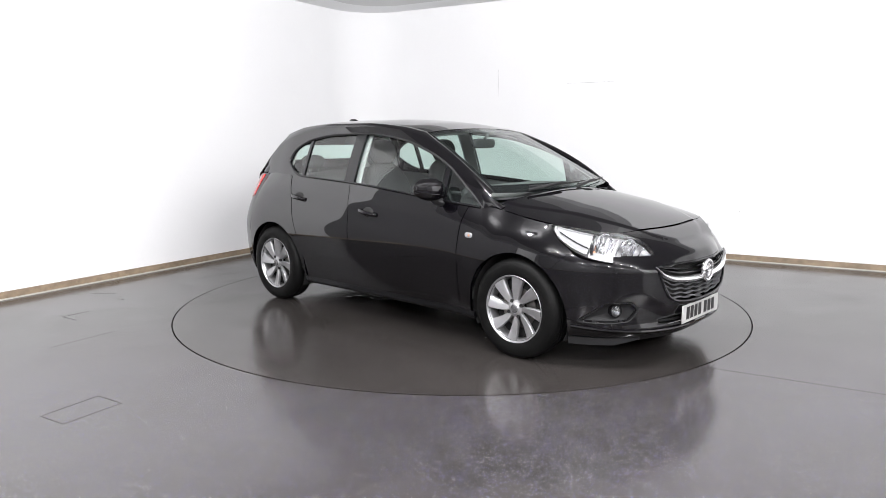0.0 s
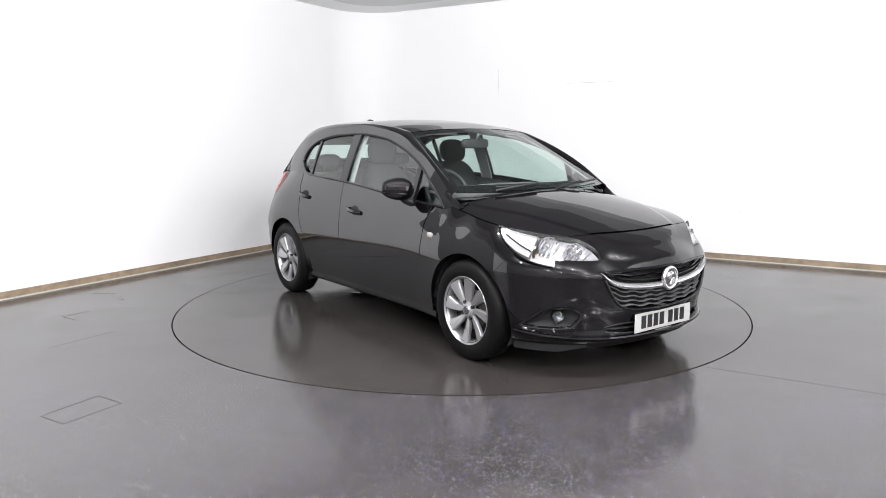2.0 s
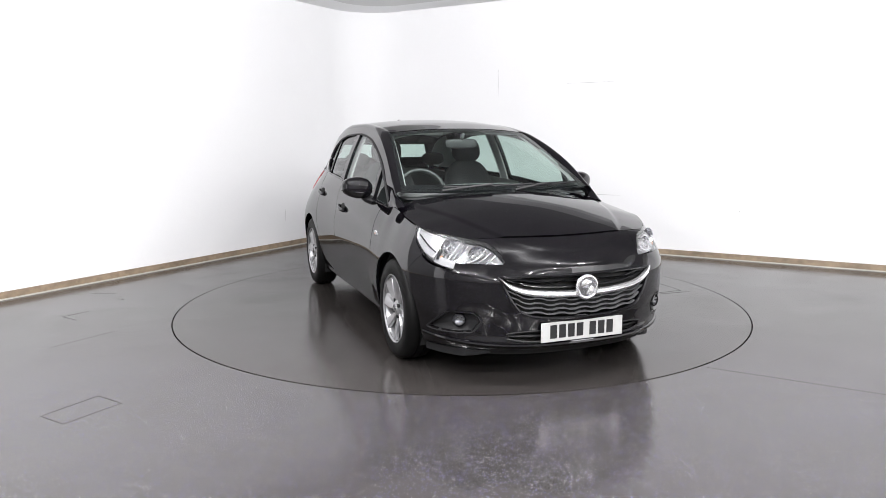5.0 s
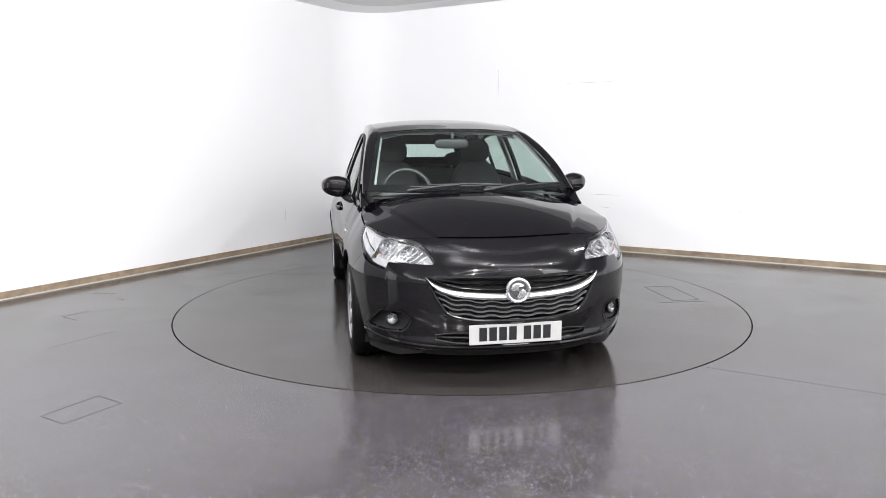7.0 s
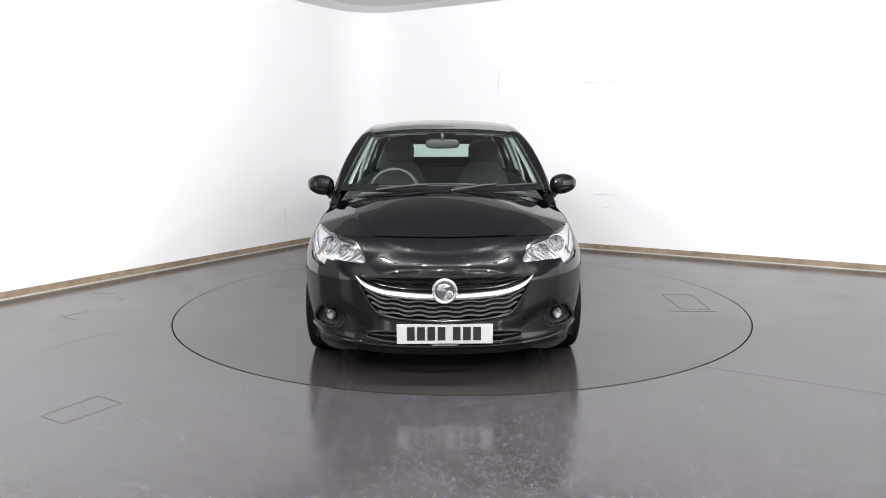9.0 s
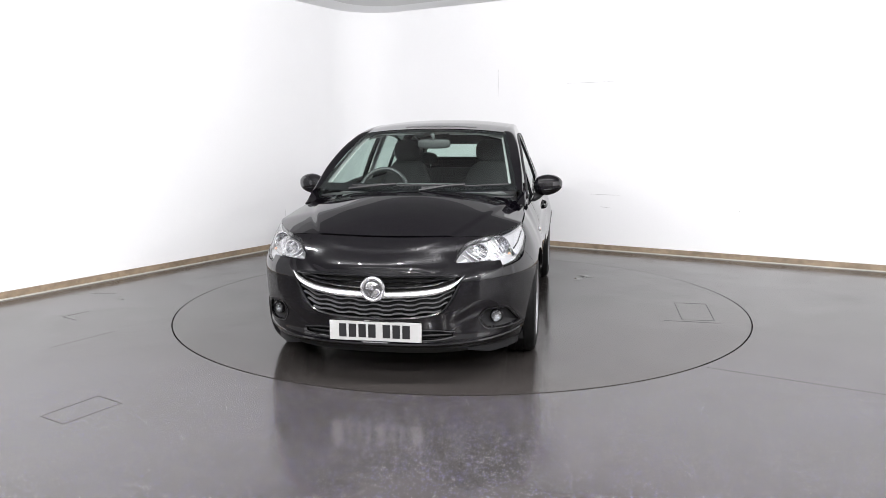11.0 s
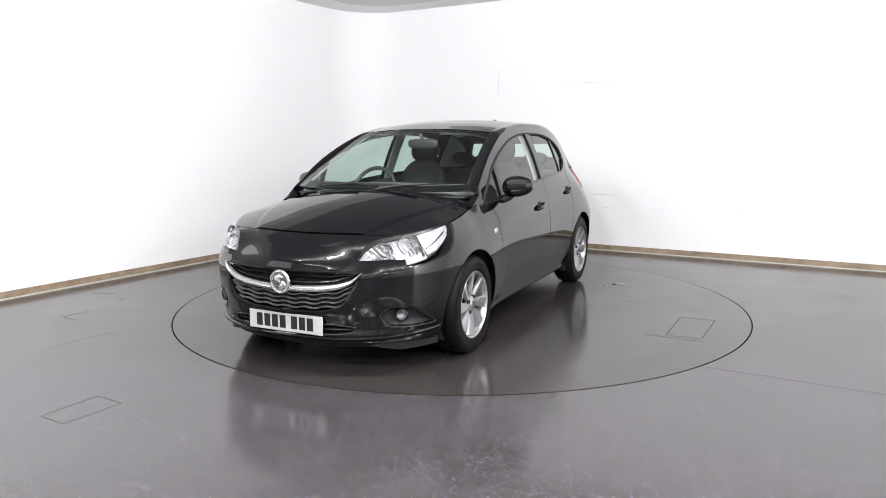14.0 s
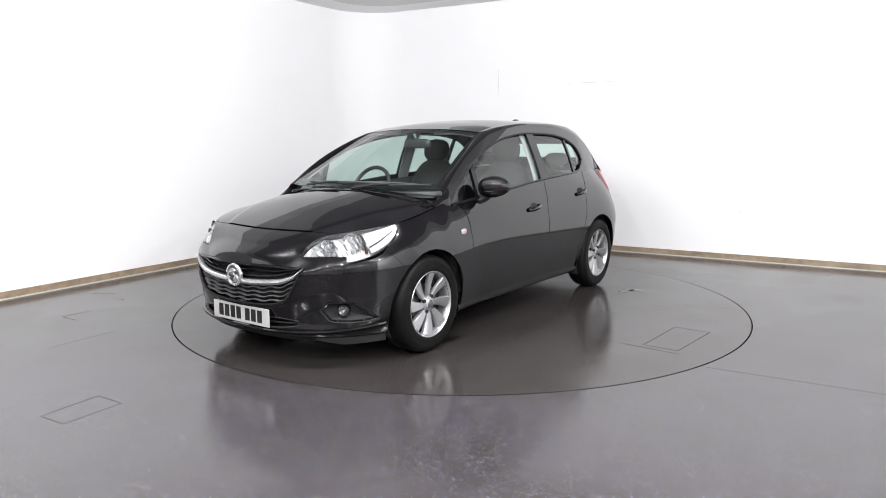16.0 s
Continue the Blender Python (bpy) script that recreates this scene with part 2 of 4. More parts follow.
def build_lamps():
    """Rows of small bare bulbs on short stems below the ceiling."""
    z = HIGH - 0.012
    first = None
    for y, xs in ((-2.3, (-2.4, -1.45, -0.5, 0.5, 1.45, 2.4)), (-4.9, (-3.3, -2.3, -1.2, 0.0, 1.2, 2.3, 3.3, 4.2)), (-7.2, (-1.5, 0.0, 1.5, 3.0))):
        for x in xs:
            if first is None:
                first = new("ceiling_lamp")
                tagged(first, "small round ceiling lamp with a glowing bulb, switched on", "ceiling lamp", "rows of ceiling lamps")
                part("rose", disc_bm(0.05, -0.012, thick=0.012), TRIM_WHITE, first)
                part("shade", disc_bm(0.075, -0.078, 24), TRIM_WHITE, first)
                part("stem", box_bm(-0.008, 0.008, -0.008, 0.008, -0.10, -0.004), TRIM_WHITE, first)
                bulb = bmesh.new()
                bmesh.ops.create_uvsphere(bulb, u_segments=16, v_segments=10, radius=0.026)
                for v in bulb.verts:
                    v.co.z -= 0.115
                part("bulb", bulb, GLOW, first, "glowing lamp bulb").visible_shadow = False
                first.matrix_basis = pose(x, y, z)
            else:
                copy_thing(first, pose(x, y, z))
            lamp = bpy.data.lights.new("bulb_light", "POINT")
            lamp.energy, lamp.shadow_soft_size = LAMP_WATTS, 0.03
            lamp.color = (0.99, 0.982, 1.0)
            new("bulb_light", lamp).matrix_basis = pose(x, y, z - 0.115)


def line_bm(p, q, wide, z, high=0.0015):
    d = (Vector(q) - Vector(p)).normalized()
    s = Vector((-d.y, d.x)) * wide / 2
    c = [(Vector(p) - s), (Vector(q) - s), (Vector(q) + s), (Vector(p) + s)]
    bm = bmesh.new()
    lo = [bm.verts.new((v.x, v.y, z - 0.001)) for v in c]
    hi = [bm.verts.new((v.x, v.y, z + high)) for v in c]
    bm.faces.new(hi)
    for i in range(4):
        bm.faces.new((lo[i], lo[(i + 1) % 4], hi[(i + 1) % 4], hi[i]))
    return bm


# joint lines of the hatch in the turntable, in its own plan
HATCH = (((-0.18, 1.755), (0.39, 1.735)), ((0.39, 1.735), (0.385, 1.965)), ((0.385, 1.965), (-0.17, 2.0)), ((-0.17, 2.0), (-0.18, 1.755)), ((0.43, 1.60), (0.455, 2.0)))
FLOOR_HATCH = ((-2.064, -2.569), (-1.919, -2.284), (-1.745, -2.390), (-1.898, -2.667))


SCUFFS = (("L", 4.014, 1.984, 3.889, 1.988), ("R", 2.131, 2.204, 2.134, 1.869), ("R", 3.048, 1.985, 3.685, 1.985), ("R", 3.382, 0.666, 3.743, 0.665),
          ("R", 3.506, 0.521, 3.659, 0.507), ("L", 1.663, 0.474, 1.671, 0.325), ("L", 5.071, 0.735, 5.063, 0.715), ("R", 5.07, 0.548, 5.082, 0.523))


def build_marks():
    h = new("floor_hatch")
    tagged(h, "square access hatch flush in the dark floor", "floor hatch", kind="structure")
    for p, q in zip(FLOOR_HATCH, FLOOR_HATCH[1:] + FLOOR_HATCH[:1]):
        part("joint", line_bm(p, q, 0.0028, 0.0, 0.0008), JOINT, h, smooth=False)
    for p, q in (((-3.05, -0.578), (-2.94, -0.395)), ((-3.05, -0.578), (-2.888, -0.681)), ((-3.258, 0.254), (-3.03, 0.255)), ((-2.93, 0.05), (-2.85, 0.02))):
        m = link("trim", line_bm(p, q, 0.003, 0.0, 0.0008), JOINT, smooth=False)
        tagged(m, "short dark joint line in the floor", "floor joint", kind="structure")
    # long faint overlaps of the floor sheets
    for p, q in (((1.46, -1.767), (2.6, -2.42)), ((-2.68, -1.391), (-2.443, -0.984)), ((3.2, -1.2), (4.6, -2.0))):
        m = link("trim", line_bm(p, q, 0.005, 0.0, 0.0008), DISC, smooth=False)
        tagged(m, "faint seam in the resin floor", "floor seam", kind="structure")
    # scratches on the walls: wall, start and end along it and up
    for w, a, za, b, zb in SCUFFS:
        if w == "L":
            p, q = room(0.0, a), room(0.0, b)
            n = ALONG_A
        else:
            p, q = room(a, 0.0), room(b, 0.0)
            n = ALONG_B
        p, q = Vector((*p, za)), Vector((*q, zb))
        d = (q - p).normalized()
        n3 = Vector((n.x, n.y, 0))
        up = n3.cross(d).normalized() * 0.003
        bm = bmesh.new()
        f = [bm.verts.new(v + n3 * 0.0025) for v in (p - up * 0.4, p + up * 0.4, (p + q) / 2 + up, q + up * 0.3, q - up * 0.3, (p + q) / 2 - up)]
        bm.faces.new(f)
        m = link("trim", bm, SCUFF, smooth=False)
        tagged(m, "thin grey scratch on the white wall", "scuff", kind="structure")


def build_platform():
    p = new("turntable")
    tagged(p, "large round turntable flush with the dark resin floor", "turntable")
    n = 144
    r = RADIUS - 0.005
    rows = [[(q * cos(2 * pi * i / n), q * sin(2 * pi * i / n), z) for i in range(n)] for q, z in ((1e-3, 0.001), (r * 0.5, 0.001), (r, 0.001), (r, -0.05))]
    # an access hatch let into the deck, its dark joint lines, and worn streaks
    for a, b in HATCH:
        part("hatch_joint", line_bm(a, b, 0.0032, 0.001, 0.0008), JOINT, p, smooth=False)
    # thin films of water left below the car
    rng = random.Random(4)
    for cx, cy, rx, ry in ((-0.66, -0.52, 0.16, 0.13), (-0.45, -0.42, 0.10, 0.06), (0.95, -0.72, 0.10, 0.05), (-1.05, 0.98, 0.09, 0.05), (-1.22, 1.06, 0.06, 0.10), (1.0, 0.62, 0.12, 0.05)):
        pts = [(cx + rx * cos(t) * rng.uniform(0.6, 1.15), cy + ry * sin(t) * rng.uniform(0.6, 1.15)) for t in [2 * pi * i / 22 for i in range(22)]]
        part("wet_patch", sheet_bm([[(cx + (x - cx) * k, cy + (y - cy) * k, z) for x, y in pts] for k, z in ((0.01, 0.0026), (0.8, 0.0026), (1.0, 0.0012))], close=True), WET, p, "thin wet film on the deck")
    part("deck", sheet_bm(rows, close=True), DISC, p, smooth=False)
    return p


build_room()
build_marks()
build_lamps()
turntable = build_platform()

# ---------------------------------------------------------------- car: materials
def paint_material():
    m = material("black_paint", (0.0016, 0.0013, 0.0021), 0.5, 0.0, grain=0.25, grain_scale=900, spread=0.1, spread_scale=4, coat=1.0, spec=0.0)
    return m


PAINT = paint_material()
PLASTIC = material("black_plastic", (0.016, 0.016, 0.017), 0.5, spec=0.3, grain=0.2, grain_scale=300, spread=0.1, spread_scale=8, bump=0.15)
GLOSS_BLACK = material("gloss_black_trim", (0.006, 0.006, 0.007), 0.12, grain=0.1, grain_scale=60)
RUBBER = material("tyre_rubber", (0.005, 0.005, 0.005), 0.5, spec=0.12, grain=0.25, grain_scale=60, spread=0.3, spread_scale=7, bump=0.3, rough_spread=0.12)
ALLOY = material("silver_alloy", (0.43, 0.43, 0.44), 0.32, 0.75, grain=0.05, grain_scale=80, spread=0.1, spread_scale=9, rough_spread=0.08)
CHROME = material("chrome", (0.82, 0.82, 0.83), 0.16, 0.85, grain=0.03, grain_scale=50)
REFLECTOR = material("lamp_reflector", (0.85, 0.85, 0.87), 0.12, 1.0, grain=0.05, grain_scale=70)
LAMP_WHITE = material("lamp_insert", (0.33, 0.33, 0.34), 0.25, 0.15, grain=0.05, grain_scale=70)
AMBER = material("amber_bulb", (0.55, 0.27, 0.16), 0.2, grain=0.1)
RED_LENS = material("red_lens", (0.45, 0.015, 0.015), 0.08, grain=0.15, grain_scale=40, coat=1.0)
FABRIC = material("seat_fabric", (0.022, 0.022, 0.023), 0.85, grain=0.3, grain_scale=350, spread=0.15, spread_scale=6, bump=0.4)
DASH = material("dash_plastic", (0.11, 0.116, 0.114), 0.6, grain=0.2, grain_scale=250, spread=0.1, bump=0.2)
LINER = material("headliner", (0.38, 0.39, 0.385), 0.9, grain=0.08, grain_scale=200)
PLATE_WHITE = material("plate_white", (0.50, 0.50, 0.49), 0.3, grain=0.03)
INK = material("plate_ink", (0.015, 0.015, 0.016), 0.4, grain=0.1)
UNDER = material("underbody_black", (0.01, 0.01, 0.01), 0.8, grain=0.2)
GLASS = glass("window_glass", (0.80, 0.915, 0.87))
LAMP_GLASS = glass("lamp_glass", (0.96, 0.97, 0.97))
DARK_GLASS = glass("dark_glass", (0.35, 0.40, 0.39))
MIRROR = material("mirror_silver", (0.8, 0.8, 0.8), 0.02, 1.0, grain=0.01)


# ---------------------------------------------------------------- car: body surface
def curve(*pts):
    """A smooth line through points, as a function of the first coordinate."""
    xs = [p[0] for p in pts]
    ys = [p[1] for p in pts]
    n = len(xs)
    d = [(ys[i + 1] - ys[i]) / (xs[i + 1] - xs[i]) for i in range(n - 1)]
    t = [d[0]] + [0.0 if d[i - 1] * d[i] <= 0 else 2 * d[i - 1] * d[i] / (d[i - 1] + d[i]) for i in range(1, n - 1)] + [d[-1]]

    def f(x):
        if x <= xs[0]:
            return ys[0] + t[0] * (x - xs[0]) * 0.5
        if x >= xs[-1]:
            return ys[-1] + t[-1] * (x - xs[-1]) * 0.5
        i = 0
        while x > xs[i + 1]:
            i += 1
        h = xs[i + 1] - xs[i]
        s = (x - xs[i]) / h
        return ((1 + 2 * s) * (1 - s) ** 2 * ys[i] + s * (1 - s) ** 2 * h * t[i] + s * s * (3 - 2 * s) * ys[i + 1] + s * s * (s - 1) * h * t[i + 1])
    return f


NP, XC, XF0, Z0 = 2.6, 1.17, 2.086, 0.58
XR, NR = -1.15, 4.5
crown = curve((-1.95, 1.05), (-1.6, 1.09), (-1.2, 1.09), (-0.3, 1.07), (0.5, 1.05), (0.95, 1.022), (1.1, 0.999), (1.3, 0.964), (1.47, 0.926), (1.7, 0.855),
              (1.87, 0.783), (1.96, 0.731), (2.03, 0.690), (2.068, 0.660), (2.086, 0.585))
front_x = curve((0.14, 1.95), (0.2, 2.04), (0.25, 2.066), (0.35, 2.074), (0.45, 2.084), (0.58, 2.086))
rear_x = curve((0.2, -1.85), (0.4, -1.93), (0.6, -1.935), (0.8, -1.90), (0.95, -1.86), (1.1, -1.82))
wide = curve((0.14, 0.80), (0.2, 0.822), (0.3, 0.846), (0.45, 0.862), (0.58, 0.868))
plan_wide = curve((-1.95, 0.98), (-1.2, 1.0), (-0.4, 0.985), (0.4, 0.985), (1.2, 1.0), (2.1, 1.0))


def plan(x, z):
    if x > XC:
        u = min(max((x - XC) / (front_x(min(z, Z0)) - XC), 0), 1)
        return (1 - u ** NP) ** (1 / NP)
    if x < XR:
        u = min(max((x - XR) / (rear_x(z) - XR), 0), 1)
        return (1 - u ** NR) ** (1 / NR)
    return 1.0


shoulder_out = curve((0.95, 0.7655), (1.0, 0.754), (1.12, 0.746), (1.29, 0.760), (1.42, 0.761), (1.467, 0.757), (1.6, 0.708), (1.7, 0.650), (1.8, 0.565),
                     (1.86, 0.492), (1.92, 0.445), (1.96, 0.420), (2.03, 0.33), (2.086, 0.12))
shoulder_up = curve((0.95, 0.903), (1.0, 0.916), (1.12, 0.897), (1.29, 0.868), (1.42, 0.850), (1.467, 0.845), (1.6, 0.826), (1.7, 0.811), (1.8, 0.795),
                    (1.86, 0.776), (1.92, 0.730), (1.96, 0.675), (2.03, 0.615), (2.086, 0.581))
ROUND = 1.8


def fall(x):
    """How flat the bonnet runs across before it falls to its edge."""
    return 2.1 + 1.5 * ease((x - 1.78) / 0.16)


def shoulder(x):
    """Half width at the waist, and half width and height of the crease where the side meets glass or bonnet."""
    w = wide(Z0) * plan_wide(x) * plan(x, Z0)
    if x < 0.95:
        z = belt(x)
        y = cabin(x, z)[1] + 0.003
    else:
        y, z = shoulder_out(x), shoulder_up(x)
    return w, min(y, 0.92 * w), min(z, crown(x) - 0.004)


def sec(x, z):
    """Share of the waist's half width that is left at height z."""
    if z <= Z0:
        return 1.0
    w, y, zs = shoulder(x)
    if w < 1e-5:
        return 0.0
    if z <= zs:
        return 1 - (1 - y / w) * ((z - Z0) / (zs - Z0)) ** ROUND
    return y / w * max((crown(x) - z) / (crown(x) - zs), 0.0) ** (1 / fall(x))


def swage(x, z):
    """The pressed line in the doors, and the hollow above the sill."""
    if x < -1.5 or x > 1.0:
        return 0.0
    e = min(1.0, (x + 1.5) / 0.3, (1.0 - x) / 0.3)
    zl = 0.86 - 0.075 * x
    a = (z - zl)
    return e * (0.005 * math.exp(-(a / 0.05) ** 2) - 0.003 * math.exp(-((a + 0.10) / 0.06) ** 2)) - e * 0.075 * max(0.0, 0.70 - z) ** 2 / (max(0.0, 0.70 - z) + 0.06)


def side(x, z):
    return wide(min(z, Z0)) * plan_wide(x) * plan(x, z) * sec(x, z) + swage(x, z)


def body(x, z, s=1):
    return (x, s * side(x, z), z)


def top(x, y):
    w, ys, zs = shoulder(x)
    y = abs(y)
    if y <= ys:
        return crown(x) - (crown(x) - zs) * (y / max(ys, 1e-5)) ** fall(x)
    return Z0 + (zs - Z0) * min(max((w - y) / max(w - ys, 1e-5), 0.0), 1.0) ** (1 / ROUND)


def ease(v):
    v = min(max(v, 0.0), 1.0)
    return v * v * (3 - 2 * v)


def relief(y, z):
    """How far the lower bumper is hollowed below the grille and beside the fog lamps."""
    y = abs(y)
    brow = 0.365 + 0.10 * ease((y - 0.36) / 0.22)
    return 0.016 * ease((brow + 0.02 - z) / 0.10) * ease((z - 0.236) / 0.05) * ease((0.70 - y) / 0.10)


def nose_x(y, z):
    """How far forward the body reaches at y, z."""
    lo, hi = XC, XF0 + 0.02
    for _ in range(30):
        mid = (lo + hi) / 2
        ok = z < crown(mid) and side(mid, z) > abs(y)
        lo, hi = (mid, hi) if ok else (lo, mid)
    return lo - relief(y, z)


def phi_of_x(x, z):
    u = min(max((x - XC) / (front_x(min(z, Z0)) - XC), 0), 1)
    return math.acos(u ** (NP / 2))


def nose(phi, z, s=1):
    x = XC + (front_x(min(z, Z0)) - XC) * max(cos(phi), 0) ** (2 / NP)
    y = wide(min(z, Z0)) * plan_wide(x) * max(sin(phi), 0) ** (2 / NP) * sec(x, z)
    return (x, s * y, z)


belt = curve((-1.9, 1.065), (-1.206, 1.045), (-0.286, 1.007), (0.35, 0.955), (0.95, 0.903), (1.1, 0.89))
cabin_w = curve((-1.95, 0.50), (-1.8, 0.560), (-1.7, 0.608), (-1.5, 0.655), (-1.3, 0.69), (-0.8, 0.735), (-0.3, 0.755), (0.35, 0.766), (0.7, 0.753), (0.95, 0.731), (1.1, 0.72))
rail = curve((-1.80, 1.06), (-1.65, 1.22), (-1.5, 1.315), (-1.3, 1.375), (-0.9, 1.425), (-0.4, 1.435), (-0.1, 1.42), (0.2, 1.378), (0.4, 1.318),
             (0.6, 1.232), (0.78, 1.13), (0.95, 1.003), (1.0, 0.965), (1.04, 0.938), (1.09, 0.908))
light_top = curve((-1.275, 1.165), (-1.255, 1.215), (-1.19, 1.272), (-1.0, 1.338), (-0.7, 1.372), (-0.345, 1.378), (0.033, 1.345), (0.35, 1.268), (0.6, 1.165), (0.78, 1.04), (0.95, 0.905))


def glass_low(x):
    """Lower edge of the side glass, swept up to the tip of the quarter light."""
    return belt(x) + (0.105 * ((-1.0 - x) / 0.27) ** 2.2 if x < -1.0 else 0.0)


def cabin(x, z, s=1, inset=0.0):
    a = z - 1.0
    return (x, s * (cabin_w(x) - 0.30 * a - 0.27 * a * abs(a) - inset), z)


roof_mid = curve((-1.74, 1.345), (-1.5, 1.412), (-1.2, 1.472), (-0.8, 1.497), (-0.4, 1.496), (0.0, 1.467), (0.3, 1.414))


roof_w = curve((-1.7, 0.455), (-1.5, 0.475), (-1.2, 0.497), (-0.7, 0.522), (-0.3, 0.53), (0.3, 0.53))


def roof(x, y):
    return roof_mid(x) - 0.035 * (abs(y) / 0.53) ** 2.4


def screen(u, v):
    """Windscreen: u from -1 to 1 across, v from its base to its top."""
    b = Vector((1.12 - 0.14 * u * u, 0.69 * u, 0.993 + 0.010 * u * u))
    t = Vector((0.302 - 0.04 * u * u, 0.547 * u, 1.412 - 0.030 * u * u))
    p = b.lerp(t, v)
    k = 4 * v * (1 - v)
    return p + Vector((0.018, 0, 0.034)) * k * (1 - 0.55 * u * u)


def span(a, b, n):
    return [a + (b - a) * i / n for i in range(n + 1)]


def outward(bm, centre=(0.2, 0, 0.6)):
    """Faces look away from the car's middle."""
    c = Vector(centre)
    s = sum((f.calc_center_median() - c).dot(f.normal) * f.calc_area() for f in bm.faces)
    if s < 0:
        bmesh.ops.reverse_faces(bm, faces=bm.faces[:])
    return bm


def panel(us, lo, hi, nv, fn, depth=0.014, hole=None, lip=True):
    rows = [[fn(u, lo(u) + (hi(u) - lo(u)) * j / nv) for j in range(nv + 1)] for u in us]
    bm = sheet_bm(rows)
    if hole:
        bmesh.ops.delete(bm, geom=[f for f in bm.faces if hole(f.calc_center_median())], context="FACES")
    bmesh.ops.remove_doubles(bm, verts=bm.verts[:], dist=1e-5)
    bmesh.ops.recalc_face_normals(bm, faces=bm.faces[:])
    outward(bm)
    if lip:
        bm.normal_update()
        edges = [e for e in bm.edges if e.is_boundary]
        n0 = {tuple(round(c, 6) for c in v.co): v.normal.copy() for e in edges for v in e.verts}
        for e in edges:
            e.smooth = False
        r = bmesh.ops.extrude_edge_only(bm, edges=edges)
        for v in (g for g in r["geom"] if isinstance(g, bmesh.types.BMVert)):
            v.co = v.co - n0[tuple(round(c, 6) for c in v.co)] * depth
    return bm


def tube_bm(pts, r, n=8, flat=1.0, closed=False):
    """A round or flattened bar along points; r a number or a function of 0..1."""
    rows = []
    m = len(pts)
    for i, p in enumerate(pts):
        a = Vector(pts[(i - 1) % m] if closed else pts[max(i - 1, 0)])
        b = Vector(pts[(i + 1) % m] if closed else pts[min(i + 1, m - 1)])
        d = (b - a).normalized()
        s = d.cross(Vector((0, 0, 1)))
        s = s.normalized() if s.length > 1e-4 else Vector((0, 1, 0))
        w = s.cross(d).normalized()
        q = r(i / (m - 1)) if callable(r) else r
        rows.append([Vector(p) + (s * cos(2 * pi * k / n) * q * flat + w * sin(2 * pi * k / n) * q) for k in range(n)])
    if closed:
        rows.append(rows[0])
    bm = sheet_bm(rows, close=True)
    if closed:
        bmesh.ops.remove_doubles(bm, verts=bm.verts[:], dist=1e-6)
    else:
        bmesh.ops.holes_fill(bm, edges=[e for e in bm.edges if e.is_boundary], sides=n)
    bmesh.ops.recalc_face_normals(bm, faces=bm.faces[:])
    return bm


def lathe_bm(profile, n=48):
    """A turned form about the y axis: profile of (radius, y)."""
    bm = sheet_bm([[(r * cos(2 * pi * i / n), y, r * sin(2 * pi * i / n)) for i in range(n)] for r, y in profile], close=True)
    bmesh.ops.remove_doubles(bm, verts=bm.verts[:], dist=1e-6)
    bmesh.ops.recalc_face_normals(bm, faces=bm.faces[:])
    return bm


def ball_bm(c, r, power=2.5, n=20, m=14, warp=None):
    """A rounded block: a superellipsoid of half sizes r about c."""
    def sp(a, e):
        return math.copysign(abs(a) ** e, a)
    e = 2 / power
    rows = []
    for i in range(m + 1):
        t = -pi / 2 + pi * i / m
        row = []
        for k in range(n):
            f = 2 * pi * k / n
            p = Vector((sp(cos(t), e) * sp(cos(f), e) * r[0], sp(cos(t), e) * sp(sin(f), e) * r[1], sp(sin(t), e) * r[2]))
            row.append(Vector(c) + (warp(p) if warp else p))
        rows.append(row)
    bm = sheet_bm(rows, close=True)
    bmesh.ops.remove_doubles(bm, verts=bm.verts[:], dist=1e-6)
    bmesh.ops.recalc_face_normals(bm, faces=bm.faces[:])
    return bm


def push(bm, d):
    """Shift a surface along its normals."""
    bm.normal_update()
    for v, n in [(v, v.normal.copy()) for v in bm.verts]:
        v.co += n * d
    return bm

# ---------------------------------------------------------------- car: panels
ARCH_R, AXLE, HUB_Z = 0.350, 1.2555, 0.310
edge_y = shoulder_out


def edge_x_at(y):
    lo, hi = 1.467, 1.96
    for _ in range(30):
        mid = (lo + hi) / 2
        lo, hi = (mid, hi) if edge_y(mid) > y else (lo, mid)
    return lo


def gap_x(y):
    return 1.852 - 0.046 * (y / 0.5) ** 2


def cowl_x(y):
    return 1.135 - 0.115 * (y / 0.7) ** 2


def arch(x, axle, low):
    d = ARCH_R ** 2 - (x - axle) ** 2
    return max(low, HUB_Z + sqrt(d)) if d > 0 else low


door_gap_f, door_gap_m = curve((0.2, 0.80), (0.6, 0.80), (0.8, 0.81), (0.95, 0.85)), curve((0.2, -0.27), (0.6, -0.29), (0.9, -0.330), (1.02, -0.365))
door_gap_r = curve((0.2, -0.85), (0.4, -0.865), (0.6, -0.93), (0.75, -1.0), (0.9, -1.075), (1.06, -1.19))
lamp_low = curve((1.467, 0.842), (1.52, 0.775), (1.58, 0.728), (1.65, 0.688), (1.75, 0.653), (1.849, 0.634))
lamp_line = curve((1.80, 0.679), (1.88, 0.676), (1.96, 0.674), (2.0, 0.672))
bumper_x = curve((0.16, 1.60), (0.31, 1.607), (0.4, 1.592), (0.5, 1.548), (0.56, 1.505), (0.6, 1.53), (0.70, 1.625))
joint_z = curve((1.505, 0.56), (1.53, 0.60), (1.625, 0.70))
YS = 0.43
grille_top = curve((0, 0.612), (0.3, 0.611), (0.478, 0.606))
grille_low = curve((0, 0.370), (0.2, 0.378), (0.3, 0.391), (0.37, 0.418), (0.43, 0.50), (0.478, 0.604))
